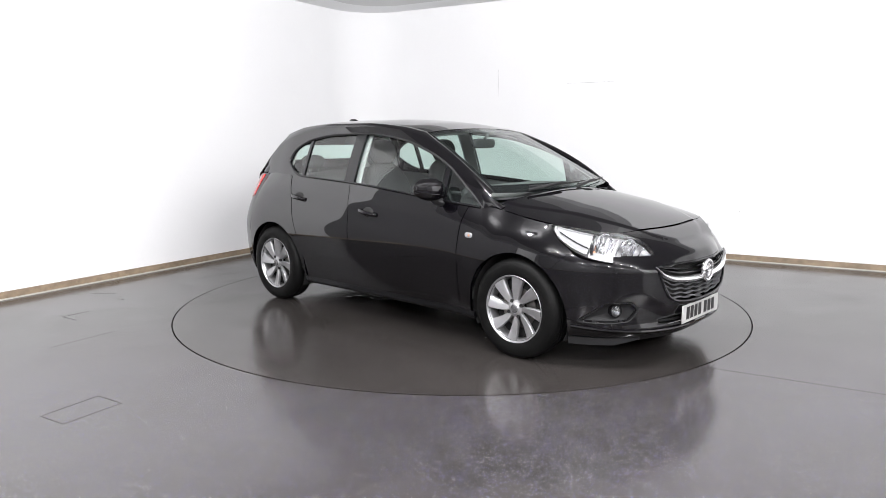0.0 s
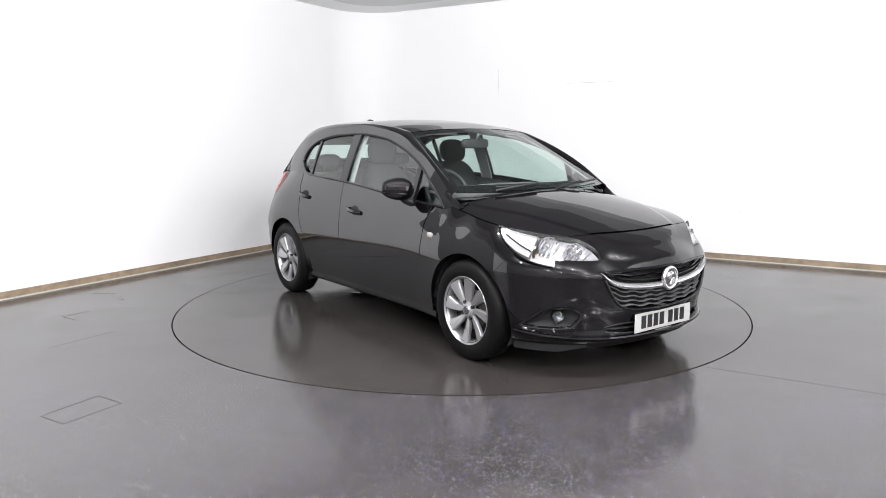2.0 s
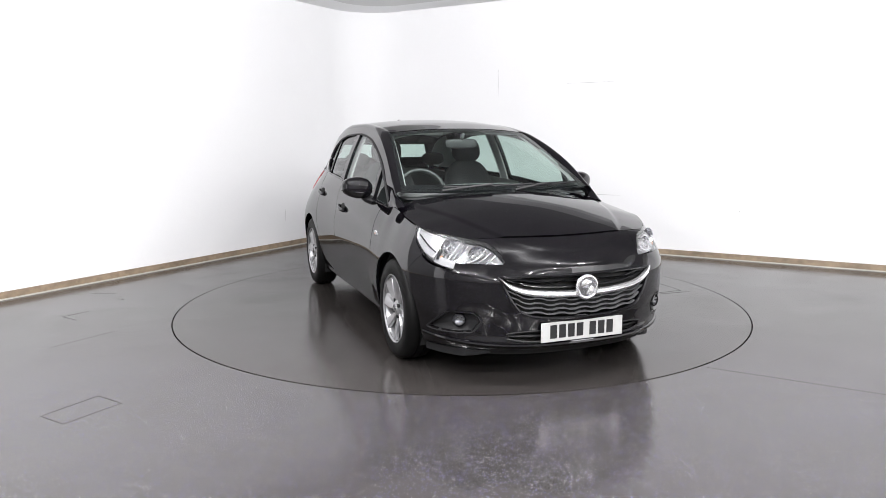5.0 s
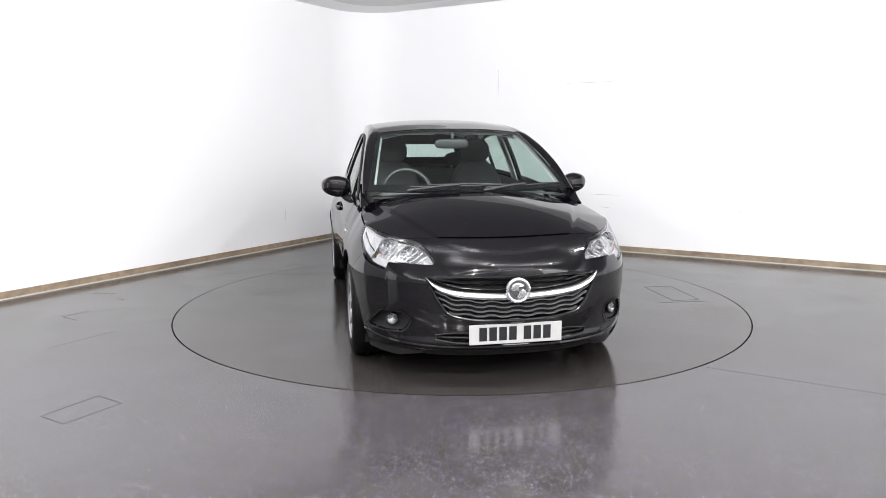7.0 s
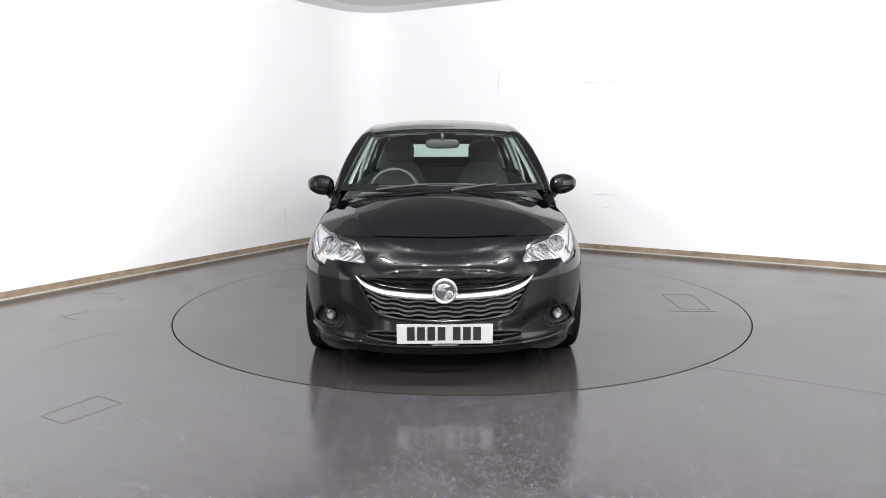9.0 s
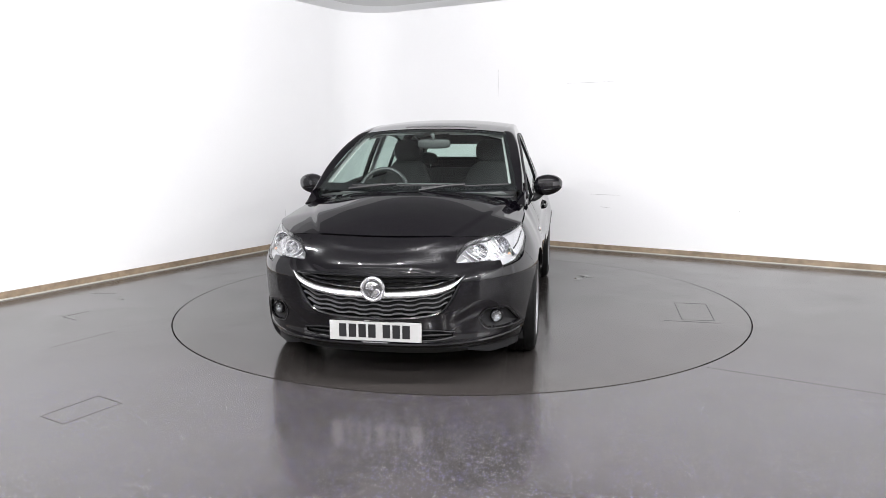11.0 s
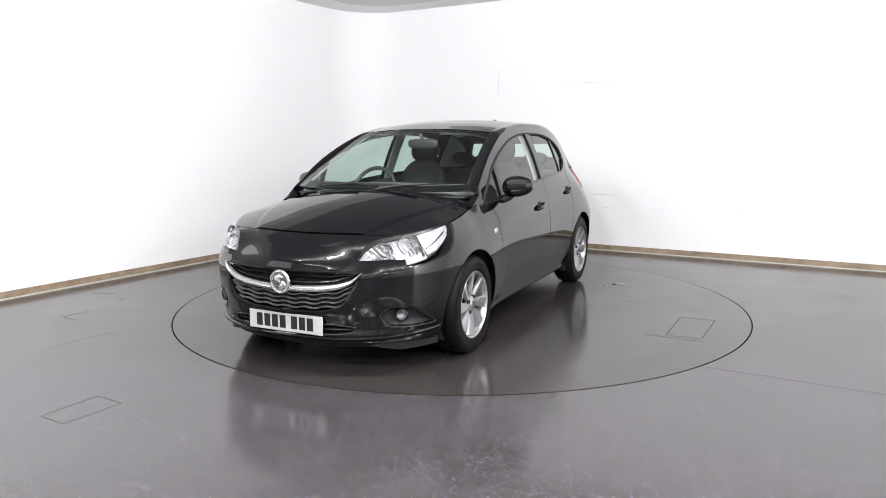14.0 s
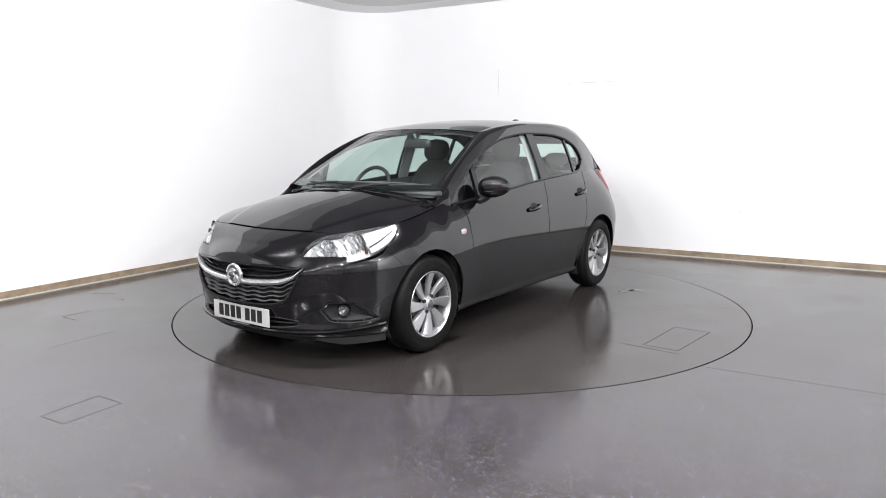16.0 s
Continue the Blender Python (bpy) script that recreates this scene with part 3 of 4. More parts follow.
slot_top, slot_low = curve((0, 0.300), (0.3, 0.302), (0.46, 0.285)), curve((0, 0.245), (0.3, 0.250), (0.46, 0.272))
FOG = ((0.60, 0.405), (0.56, 0.36), (0.60, 0.298), (0.73, 0.292), (0.765, 0.305), (0.705, 0.40))


def inside(poly, y, z):
    hit = False
    for (a, b), (c, d) in zip(poly, poly[1:] + poly[:1]):
        if (b > z) != (d > z) and y < (c - a) * (z - b) / (d - b) + a:
            hit = not hit
    return hit


def front_hole(p):
    y, z = abs(p[1]), p[2]
    if p[0] < 1.5:
        return False
    if y < 0.478 and grille_low(y) < z < grille_top(y):
        return True
    if y < 0.424 and slot_low(y) < z < slot_top(y):
        return True
    return inside(FOG, y, z)


def on_nose(y, z, out=0.0):
    """A point of the front at y, z, lifted off the surface by out."""
    s = -1 if y < 0 else 1
    x = nose_x(y, z)
    e = 0.004
    dy = (nose_x(abs(y) + e, z) - nose_x(max(abs(y) - e, 0), z)) / (2 * e) * s
    dz = (nose_x(y, z + e) - nose_x(y, z - e)) / (2 * e)
    n = Vector((1, -dy, -dz)).normalized()
    return Vector((x, y, z)) + n * out


def smooth_loop(poly, n=6):
    out = []
    m = len(poly)
    for i in range(m):
        p0, p1, p2, p3 = (poly[(i + k - 1) % m] for k in range(4))
        for j in range(n):
            t = j / n
            out.append(tuple(0.5 * (2 * p1[c] + (p2[c] - p0[c]) * t * 0.6 + (3 * (p2[c] - p1[c]) * 2 - 0.6 * (2 * (p2[c] - p0[c]) * 0.5 * 2 + (p3[c] - p1[c]))) * t * t
                                    + (0.6 * ((p2[c] - p0[c]) + (p3[c] - p1[c])) - 4 * (p2[c] - p1[c])) * t ** 3) for c in (0, 1)))
    return out


def hood_lift(x, y):
    line = 0.30 + 0.34 * min(max((1.9 - x) / 0.75, 0), 1) ** 0.6
    k = min(max((line - abs(y)) / 0.035 + 0.5, 0), 1)
    return 0.007 * k * k * (3 - 2 * k) * min(max((1.885 - x) / 0.02, 0.0), 1)


def nose_step(y, z):
    """The raised tongue of the bonnet runs on over the nose and ends in a shallow arc."""
    k = min(max((z - 0.722 - 0.06 * (abs(y) / 0.36) ** 3) / 0.012, 0), 1)
    return 0.007 * k * k * (3 - 2 * k)


def hood_point(y, x):
    y *= min(1.0, (edge_y(x) - 0.003) / 0.755) if x < 1.45 else 1.0
    return (x, y, top(x, y) + hood_lift(x, y))


def build_panels(car):
    ys = span(-0.755, 0.755, 150)
    part("bonnet", panel(ys, cowl_x, lambda y: min(gap_x(y), edge_x_at(abs(y)) - 0.004) if abs(y) > 0.40 else gap_x(y), 44,
                         hood_point, 0.016), PAINT, car)
    # nose above the grille, bumper centre and corners
    def gap_z(y):
        return top(gap_x(y) + 0.003, y)
    bumper = part("front_bumper", panel(span(-YS, YS, 96), lambda y: 0.20, lambda y: gap_z(y), 60,
                                        lambda y, z: (nose_x(y, z) + nose_step(y, z), y, z), 0.014, hole=front_hole), PAINT, car)
    for s in (1, -1):
        def corner(u, v):
            # u: from the middle part outwards; v: height
            a, b = phi_of_x(nose_x(YS, v) + relief(YS, v), v), phi_of_x(bumper_x(v), v)
            x, y, z = nose(a + (b - a) * u, v, s)
            return (x - relief(y, v), y, z)
        a0 = phi_of_x(nose_x(YS, 0.672), 0.672)
        b0 = phi_of_x(1.625, 0.70)
        def corner_top(u):
            x = XC + (XF0 - XC) * cos(a0 + (b0 - a0) * u) ** (2 / NP)
            return (lamp_low(x) if x < 1.835 else lamp_line(x)) - 0.004
        part("bumper_corner", panel(span(0, 1, 72), lambda u: 0.20, corner_top, 56, corner, 0.014, hole=front_hole), PAINT, car)
        # strip of nose between bonnet gap and lamp
        part("nose_corner", panel(span(YS + 0.001, 0.556, 12), lambda y: gap_x(y) + 0.006, lambda y: max(edge_x_at(y) - 0.003, gap_x(y) + 0.008), 8,
                                  lambda y, x: (x, s * y, top(x, y)), 0.014), PAINT, car)
        part("nose_corner", panel(span(0.668, 0.712, 8), lambda z: YS + 0.001, lambda z: max(side(1.958, z), YS + 0.004), 8,
                                  lambda z, y: (nose_x(y, z), s * y, z), 0.012), PAINT, car)
        # front wing
        def wing_low(x):
            if x > 1.505:
                return joint_z(x) + 0.003
            return arch(x, AXLE, 0.235)
        def wing_x(x, z):
            g = door_gap_f(z) + 0.004
            return x if x > 0.92 else g + (x - 0.806) / 0.114 * (0.92 - g)
        def wing_top(x):
            if x > 1.467:
                return lamp_low(x) - 0.003
            if x < 0.98:
                return shoulder(x)[2] - 0.002
            return top(x, edge_y(x)) - 0.004
        part("front_wing", panel(span(0.806, 1.622, 90), wing_low, wing_top, 30, lambda x, z: body(wing_x(x, z), z, s), 0.016), PAINT, car)
        # doors
        doors = {}
        for name, f, r, z1 in (("front_door", door_gap_f, door_gap_m, belt(0.2)), ("rear_door", door_gap_m, door_gap_r, belt(-0.7))):
            def skin(u, v, f=f, r=r):
                x = r(0.6) + (f(0.6) - r(0.6)) * v
                zt = belt(x)
                z = 0.24 + (zt - 0.24) * u
                x = (r(z) + 0.003) + (f(z) - r(z) - 0.006) * v
                return body(x, 0.24 + (belt(x) - 0.24) * u, s)
            d = part(name, panel(span(0, 1, 44), lambda u: 0.0, lambda u: 1.0, 50, skin, 0.016), PAINT, car)
            doors[name] = d
            hx = -0.083 if name == "front_door" else -0.949
            hz = 0.811 if name == "front_door" else 0.876
            build_handle(d, hx, hz, s)
        # rear quarter with the bumper, round to the tail's middle
        def q_low(x):
            return arch(x, -AXLE, 0.24 if x > -1.2 else 0.215)
        def q_top(x):
            if x > -1.19:
                lo, hi = 0.2, 1.06
                for _ in range(24):
                    mid = (lo + hi) / 2
                    lo, hi = (mid, hi) if door_gap_r(mid) - 0.003 > x else (lo, mid)
                return max(lo, q_low(x) + 0.001)
            return belt(x)
        xs = span(-0.875, -1.62, 70)
        part("rear_quarter", panel(xs, q_low, q_top, 28, lambda x, z: body(x, z, s), 0.016), PAINT, car)
        def tail(u, z):
            a = ((-1.62 - XR) / (rear_x(z) - XR))
            f0 = math.acos(min(a, 1) ** (NR / 2))
            f = f0 * (1 - u)
            x = XR + (rear_x(z) - XR) * cos(f) ** (2 / NR)
            return (x, s * wide(min(z, Z0)) * plan_wide(x) * sin(f) ** (2 / NR) * (1 - (1 - sec(-1.62, z)) * (1 - min(u, 0.5))), z)
        part("rear_corner", panel(span(0, 1, 26), lambda u: 0.215, lambda u: 1.06, 30, tail, 0.012), PAINT, car)
        lamp_rear = panel(span(0.12, 0.6, 14), lambda u: 0.87 - 0.1 * u, lambda u: 1.03 - 0.25 * max(0.0, 0.06 - u), 10, tail, 0.006)
        rows = []
        for u in span(0.0, 1.0, 24):
            o = Vector(tail(u, 1.054))
            i = Vector((o.x + 0.075, o.y - s * 0.055, 1.15))
            rows.append([o.lerp(i, k) + Vector((-0.006, s * 0.006, 0.004)) * sin(pi * k) for k in span(0, 1, 5)])
        part("rear_shoulder", outward(sheet_bm(rows)), PAINT, car)
        part("tail_lamp", push(lamp_rear, 0.007), RED_LENS, car, "red tail lamp lens")
        # sill
        part("sill", panel(span(-0.90, 0.92, 30), lambda x: 0.185, lambda x: 0.236, 5,
                           lambda x, z: (x, s * (side(x, max(z, 0.236)) - 0.006 - 1.2 * max(0.0, 0.2 - z)), z), 0.02), GLOSS_BLACK, car)
        # cabin sides: pillars and rails round the side glass
        part("roof_rail", panel(span(-1.27, 0.935, 90), lambda x: light_top(x), rail, 8, lambda x, z: cabin(x, z, s), 0.02), PAINT, car)
        rows = []
        for x in span(0.93, 1.085, 16):
            _, ys, zs = shoulder(x)
            h = max(rail(x), zs + 0.002) - zs
            k = min(max((x - 0.97) / 0.1, 0.0), 1.0)
            a, m = Vector((x, s * ys, zs - 0.004)), Vector((x, s * (ys - 0.26 * h), zs + h))
            b = Vector((x, s * (0.695 - 0.01 * k), max(zs + 0.6 * h, top(x, 0.69) - 0.014)))
            rows.append([a.lerp(m, t) + Vector((0, s * 0.006 * sin(pi * t), 0)) for t in span(0, 1, 5)] + [m.lerp(b, t) + Vector((0, 0, 0.006 * sin(pi * t))) for t in span(0.2, 1, 4)])
        bm = sheet_bm(rows)
        bmesh.ops.recalc_face_normals(bm, faces=bm.faces[:])
        part("screen_pillar_foot", outward(bm), PAINT, car)
        part("rear_pillar", panel(span(-1.79, -1.265, 24), lambda x: belt(x) - 0.012, lambda x: max(rail(x), belt(x)), 12, lambda x, z: cabin(x, z, s), 0.02), PAINT, car)
        part("door_pillar", panel(span(-0.435, -0.322, 6), lambda x: belt(x) - 0.01, lambda x: light_top(x) + 0.004, 12, lambda x, z: cabin(x, z, s, -0.003), 0.02), GLOSS_BLACK, doors["front_door"])
        part("door_pillar", panel(span(-1.03, -0.998, 2), lambda x: belt(x) - 0.01, lambda x: light_top(x) + 0.004, 8, lambda x, z: cabin(x, z, s, 0.001), 0.02), GLOSS_BLACK, doors["rear_door"])
        part("door_pillar", panel(span(0.585, 0.628, 3), lambda x: belt(x) - 0.01, lambda x: light_top(x) + 0.004, 8, lambda x, z: cabin(x, z, s, -0.003), 0.02), GLOSS_BLACK, car)
        part("quarter_corner", panel(span(-1.267, -0.99, 16), lambda x: belt(x) - 0.012, lambda x: glass_low(x) + 0.002, 5, lambda x, z: cabin(x, z, s), 0.02), PAINT, doors["rear_door"])
        part("waist_seal", tube_bm([cabin(x, glass_low(x) + 0.004, s, -0.004) for x in span(-1.265, 0.93, 56)], 0.009, 6), GLOSS_BLACK, car)
        part("window_seal", tube_bm([cabin(x, light_top(x), s, -0.002) for x in span(-1.272, 0.935, 70)] + [cabin(0.95, belt(0.95), s, -0.002)], 0.008, 6), PLASTIC, car)
        for a, b in ((-1.262, -1.03), (-0.998, -0.435), (-0.322, 0.585), (0.628, 0.935)):
            g = part("side_window", panel(span(a - 0.01, b + 0.01, 18), lambda x: glass_low(x) - 0.015, lambda x: max(light_top(x), glass_low(x)) + 0.008, 10,
                                          lambda x, z: cabin(x, z, s, 0.010), lip=False), GLASS if b < 0.6 else DARK_GLASS, doors["front_door"] if a > -0.3 else doors["rear_door"])
            g.visible_shadow = False
        # pillar beside the windscreen, running on into the roof edge
        rows = []
        for x in span(-1.50, 0.985, 80):
            a = Vector(cabin(x, rail(x), s))
            if x > 0.262:
                lo, hi = 0.0, 1.0
                for _ in range(20):
                    mid = (lo + hi) / 2
                    lo, hi = (mid, hi) if screen(1, mid).x > x else (lo, mid)
                b = screen(s, lo)
            else:
                b = Vector((x, s * roof_w(x), roof(x, roof_w(x))))
            q = 0.004 + 0.012 * min(max((x + 1.3) / 0.6, 0.0), 1.0)
            c = (a + b) / 2 + Vector((0.004 if x > 0.2 else 0, s * q, q))
            rows.append([a * (1 - t) ** 2 + c * 2 * t * (1 - t) + b * t * t for t in span(0, 1, 6)])
        bm = sheet_bm(rows)
        bmesh.ops.recalc_face_normals(bm, faces=bm.faces[:])
        part("screen_pillar", outward(bm), PAINT, car)
        # inner faces of the doors
        part("door_lining", panel(span(-1.25, 0.9, 16), lambda x: 0.28, lambda x: belt(x) - 0.02, 6, lambda x, z: (x, s * (min(side(x, z), cabin(x, belt(x), 1)[1]) - 0.05 - 0.05 * (1 - z)), z), 0.01), DASH, car)
        part("pillar_lining", panel(span(-0.43, -0.30, 4), lambda x: belt(x) - 0.05, lambda x: rail(x), 8, lambda x, z: cabin(x, z, s, 0.045), 0.01), LINER, car, "pale grey pillar lining")
        part("pillar_lining", panel(span(-1.7, -1.275, 6), lambda x: belt(x), lambda x: max(rail(x) - 0.01, belt(x)), 8, lambda x, z: cabin(x, z, s, 0.04), 0.01), LINER, car, "pale grey pillar lining")
        rows = [[screen(s * u, v) + Vector((-0.035, 0, -0.02)) for u in (0.93, 1.0)] for v in span(0.05, 1, 12)]
        part("pillar_lining", sheet_bm(rows), LINER, car, "pale grey pillar lining")
        # wheel housings
        for ax in (AXLE, -AXLE):
            rows = []
            for y in (0.52, 0.60, 0.76, 0.80):
                rr = ARCH_R + 0.006 if y > 0.55 else 0.05
                rows.append([(ax + rr * cos(t), s * min(y, side(min(max(ax + rr * cos(t), -1.8), 1.75), 0.5) - 0.04), HUB_Z + rr * sin(t)) for t in span(-0.45, pi + 0.45, 28)])
            part("wheel_housing", sheet_bm(rows), UNDER, car)
    # roof and its seam, headlining
    def roof_point(u, y):
        k = abs(y) / 0.53
        x0, x1 = -1.61 + 0.11 * k ** 3, 0.296 - 0.037 * k * k
        x = x0 + (x1 - x0) * u
        y *= roof_w(x) / 0.53
        return (x, y, roof(x, y))
    part("roof", panel(span(0, 1, 60), lambda u: -0.53, lambda u: 0.53, 30, lambda u, y: roof_point(u, y), 0.01), PAINT, car)
    part("headlining", panel(span(-1.42, 0.24, 20), lambda x: -1.0, lambda x: 1.0, 12, lambda x, v: (x, v * roof_w(x), roof(x, v * roof_w(x)) - 0.035 - 0.02 * abs(v) ** 3), 0.005), LINER, car, "pale grey woven headlining")
    # windscreen with its dark border
    us = span(-1, 1, 40)
    g = part("windscreen", sheet_bm([[screen(u, v) for u in us] for v in span(0, 1, 24)]), GLASS, car, "clear green-tinted windscreen")
    g.visible_shadow = False
    inn = Vector((-0.004, 0, -0.006))
    part("screen_border", sheet_bm([[screen(u, v) + inn for u in us] for v in (0.945, 0.97, 1.0)]), GLOSS_BLACK, car)
    part("screen_border", sheet_bm([[screen(u, v) + inn for u in us] for v in (0.0, 0.05, 0.10)]), GLOSS_BLACK, car)
    for s in (1, -1):
        part("screen_border", sheet_bm([[screen(s * u, v) + inn for u in (0.955, 0.98, 1.0)] for v in span(0, 1, 16)]), GLOSS_BLACK, car)
    part("scuttle", panel(span(-0.70, 0.70, 30), lambda y: cowl_x(y) - 0.09, lambda y: cowl_x(y) + 0.012, 6, lambda y, x: (x, y, top(x, y) - 0.012 + 0.0), 0.01), PLASTIC, car)
    # tailgate with its window
    tg = curve((0.60, -1.93), (0.8, -1.905), (1.0, -1.86), (1.06, -1.845), (1.3, -1.735), (1.37, -1.700))

    def gate(y, z):
        return (tg(z) + (0.05 + 0.18 * min(max((z - 1.06) / 0.23, 0), 1)) * (abs(y) / 0.6) ** 3, y, z)

    def gate_w(z):
        return cabin(-1.74, z)[1] + 0.012 if z > 1.05 else 0.60
    part("tailgate", panel(span(0.62, 1.08, 10), lambda z: -gate_w(z), lambda z: gate_w(z), 16, lambda z, y: gate(y, z), 0.012), PAINT, car)
    def gate_head(u, t):
        a = Vector((-1.61 + 0.11 * abs(u) ** 3, 0, 0))
        a.y = roof_w(a.x) * u
        a.z = roof(a.x, a.y) - 0.003
        b = Vector(gate(gate_w(1.29) * u, 1.29))
        return a.lerp(b, t) + Vector((-0.02 * t * (1 - t), 0, 0))
    part("tailgate_rail", panel(span(-1, 1, 30), lambda u: 0.0, lambda u: 1.0, 5, gate_head, 0.012), PAINT, car)
    for s in (1, -1):
        rows = []
        for t in span(0, 1, 24):
            x = -1.495 - 0.285 * t
            a = Vector(cabin(x, rail(x), s))
            h = min(t / 0.30, 1.0)
            z = 1.29 - 0.225 * max(0.0, (t - 0.30) / 0.70)
            b = Vector(gate_head(s, h)) if t < 0.30 else Vector(gate(s * (gate_w(z) - 0.02), z))
            c = (a + b) / 2 + Vector((-0.022 * min(t / 0.3, 1), s * (0.004 + 0.012 * t), 0.004 + 0.004 * t))
            rows.append([a * (1 - k) ** 2 + c * 2 * k * (1 - k) + b * k * k for k in span(0, 1, 6)])
        bm = sheet_bm(rows)
        bmesh.ops.recalc_face_normals(bm, faces=bm.faces[:])
        part("roof_corner", outward(bm), PAINT, car)
    for s in (1, -1):
        part("tailgate_post", panel(span(1.08, 1.31, 8), lambda z: gate_w(z) - 0.075, lambda z: gate_w(z) + 0.0, 4, lambda z, y: gate(s * y, z), 0.012), PAINT, car)
    g = part("rear_window", panel(span(1.07, 1.31, 8), lambda z: -gate_w(z) + 0.06, lambda z: gate_w(z) - 0.06, 12, lambda z, y: (gate(y, z)[0] + 0.008, y, z), lip=False), GLASS, car)
    g.visible_shadow = False
    # floor pan and engine block keep the gaps dark
    part("floor_pan", box_bm(-1.75, 1.75, -0.60, 0.60, 0.17, 0.27, 0.03), UNDER, car)
    part("engine_bay", box_bm(0.98, 1.80, -0.54, 0.54, 0.25, 0.72, 0.05), UNDER, car)
    part("bulkhead", box_bm(0.86, 0.97, -0.70, 0.70, 0.25, 0.90, 0.03), UNDER, car)
    part("rear_pan", box_bm(-1.80, -1.3, -0.55, 0.55, 0.22, 0.80, 0.05), UNDER, car)


def build_handle(door, hx, hz, s):
    y = side(hx, hz)
    cup = ball_bm((hx, s * (y - 0.007), hz - 0.004), (0.064, 0.014, 0.044), 2.2, 22, 12)
    c = part("handle_cup", cup, UNDER, door, "dark recess behind the handle")
    pts = []
    for t in span(0, 1, 14):
        x = hx - 0.095 + 0.185 * t
        pts.append((x, s * (side(x, hz) + 0.004 + 0.026 * sin(pi * min(max(t, 0.0), 1)) ** 0.5), hz + 0.012 * (1 - 2 * t)))
    part("handle", tube_bm(pts, 0.015, 10, 0.75), PAINT, door)


def build_front(car):
    # grille: rim, dark back, slats, chrome wing and badge
    top_l = [(y, grille_top(abs(y))) for y in span(-0.478, 0.478, 40)]
    low_l = [(y, grille_low(abs(y))) for y in span(0.478, -0.478, 60)]
    loop = top_l + low_l[1:-1]
    grille = part("grille", tube_bm([on_nose(y, z, 0.001) for y, z in loop], 0.009, 6, closed=True), GLOSS_BLACK, car)
    rows = [[on_nose(y, grille_low(abs(y)) + (grille_top(abs(y)) - grille_low(abs(y))) * v, -0.045) for y in span(-0.474, 0.474, 40)] for v in span(0, 1, 6)]
    part("grille_back", sheet_bm(rows), UNDER, grille)
    bar = curve((0, 0.503), (0.1, 0.505), (0.2, 0.510), (0.33, 0.524), (0.42, 0.553), (0.482, 0.606))
    half = curve((0, 0.019), (0.2, 0.019), (0.36, 0.017), (0.45, 0.011), (0.482, 0.004))
    rows = []
    for y in span(-0.482, 0.482, 60):
        z, h = bar(abs(y)), half(abs(y))
        rows.append([on_nose(y, z + h * cos(t), -0.012 + 0.026 * max(sin(t), -0.3)) for t in span(0, 2 * pi, 12)[:-1]])
    bm = sheet_bm(rows, close=True)
    bmesh.ops.recalc_face_normals(bm, faces=bm.faces[:])
    part("chrome_wing", bm, CHROME, grille, "polished chrome grille wing")
    for i, dz in enumerate((0.040, 0.072)):
        w = 0.44
        rows = []
        for y in span(-w, w, 40):
            z = min(bar(abs(y)) + dz, grille_top(abs(y)) - 0.006)
            rows.append([on_nose(y, z + 0.007 * cos(t), -0.022 + 0.012 * sin(t)) for t in span(0, 2 * pi, 8)[:-1]])
        bm = sheet_bm(rows, close=True)
        bmesh.ops.recalc_face_normals(bm, faces=bm.faces[:])
        part("upper_slat", bm, GLOSS_BLACK, grille)
    for i in range(5):
        rows = []
        d = 0.031 + 0.0265 * i
        w = 0.02
        y = 0.44
        while y > 0.05 and bar(y) - d < grille_low(y) + 0.006:
            y -= 0.005
        for yy in span(-y, y, 110):
            ph = (abs(yy) / 0.135) % 1.0
            wob = 0.0042 * min(max((abs(ph - 0.5) - 0.25) * 9, -1), 1)
            z = bar(abs(yy)) - d + wob
            rows.append([on_nose(yy, z + 0.0036 * cos(t), -0.016 + 0.012 * sin(t)) for t in span(0, 2 * pi, 6)[:-1]])
        bm = sheet_bm(rows, close=True)
        bmesh.ops.recalc_face_normals(bm, faces=bm.faces[:])
        part("mesh_slat", bm, SLAT, grille, "wavy dark grey grille slat")
    # badge: a ring round a disc with a plain raised shape
    c = on_nose(0, 0.541, 0.016)
    badge = part("badge", tube_bm([c + Vector((0.0, 0.060 * cos(t), 0.060 * sin(t))) for t in span(0, 2 * pi, 40)[:-1]], 0.0105, 8, closed=True), CHROME, car, "round chrome badge")
    bm = lathe_bm([(0.0001, 0.0), (0.056, 0.002), (0.062, 0.018)], 36)
    for v in bm.verts:
        v.co = c + Vector((-v.co.y, v.co.x, v.co.z)) + Vector((0.004, 0, 0))
    part("badge_disc", bm, BADGE, badge)
    for poly in (((-0.040, 0.008), (-0.030, 0.034), (0.002, 0.042), (0.030, 0.028), (0.004, 0.020), (0.006, -0.004), (-0.022, 0.0)),
                 ((-0.006, -0.040), (0.004, -0.012), (0.020, 0.004), (0.038, -0.002), (0.044, -0.020), (0.028, -0.036), (0.012, -0.046))):
        sm = smooth_loop([p for p in poly], 4)
        cy, cz = sum(p[0] for p in sm) / len(sm), sum(p[1] for p in sm) / len(sm)
        bm = sheet_bm([[c + Vector((0.006 + h, cy + (y - cy) * k, cz + (z - cz) * k)) for y, z in sm] for k, h in ((0.01, 0.006), (0.8, 0.005), (1.0, 0.0), (1.0, -0.008))], close=True)
        bmesh.ops.recalc_face_normals(bm, faces=bm.faces[:])
        part("badge_shape", bm, CHROME, badge)
    # lower intake
    rows = [[on_nose(y, slot_low(abs(y)) - 0.01 + (slot_top(abs(y)) - slot_low(abs(y)) + 0.02) * v, -0.05) for y in span(-0.47, 0.47, 30)] for v in span(0, 1, 4)]
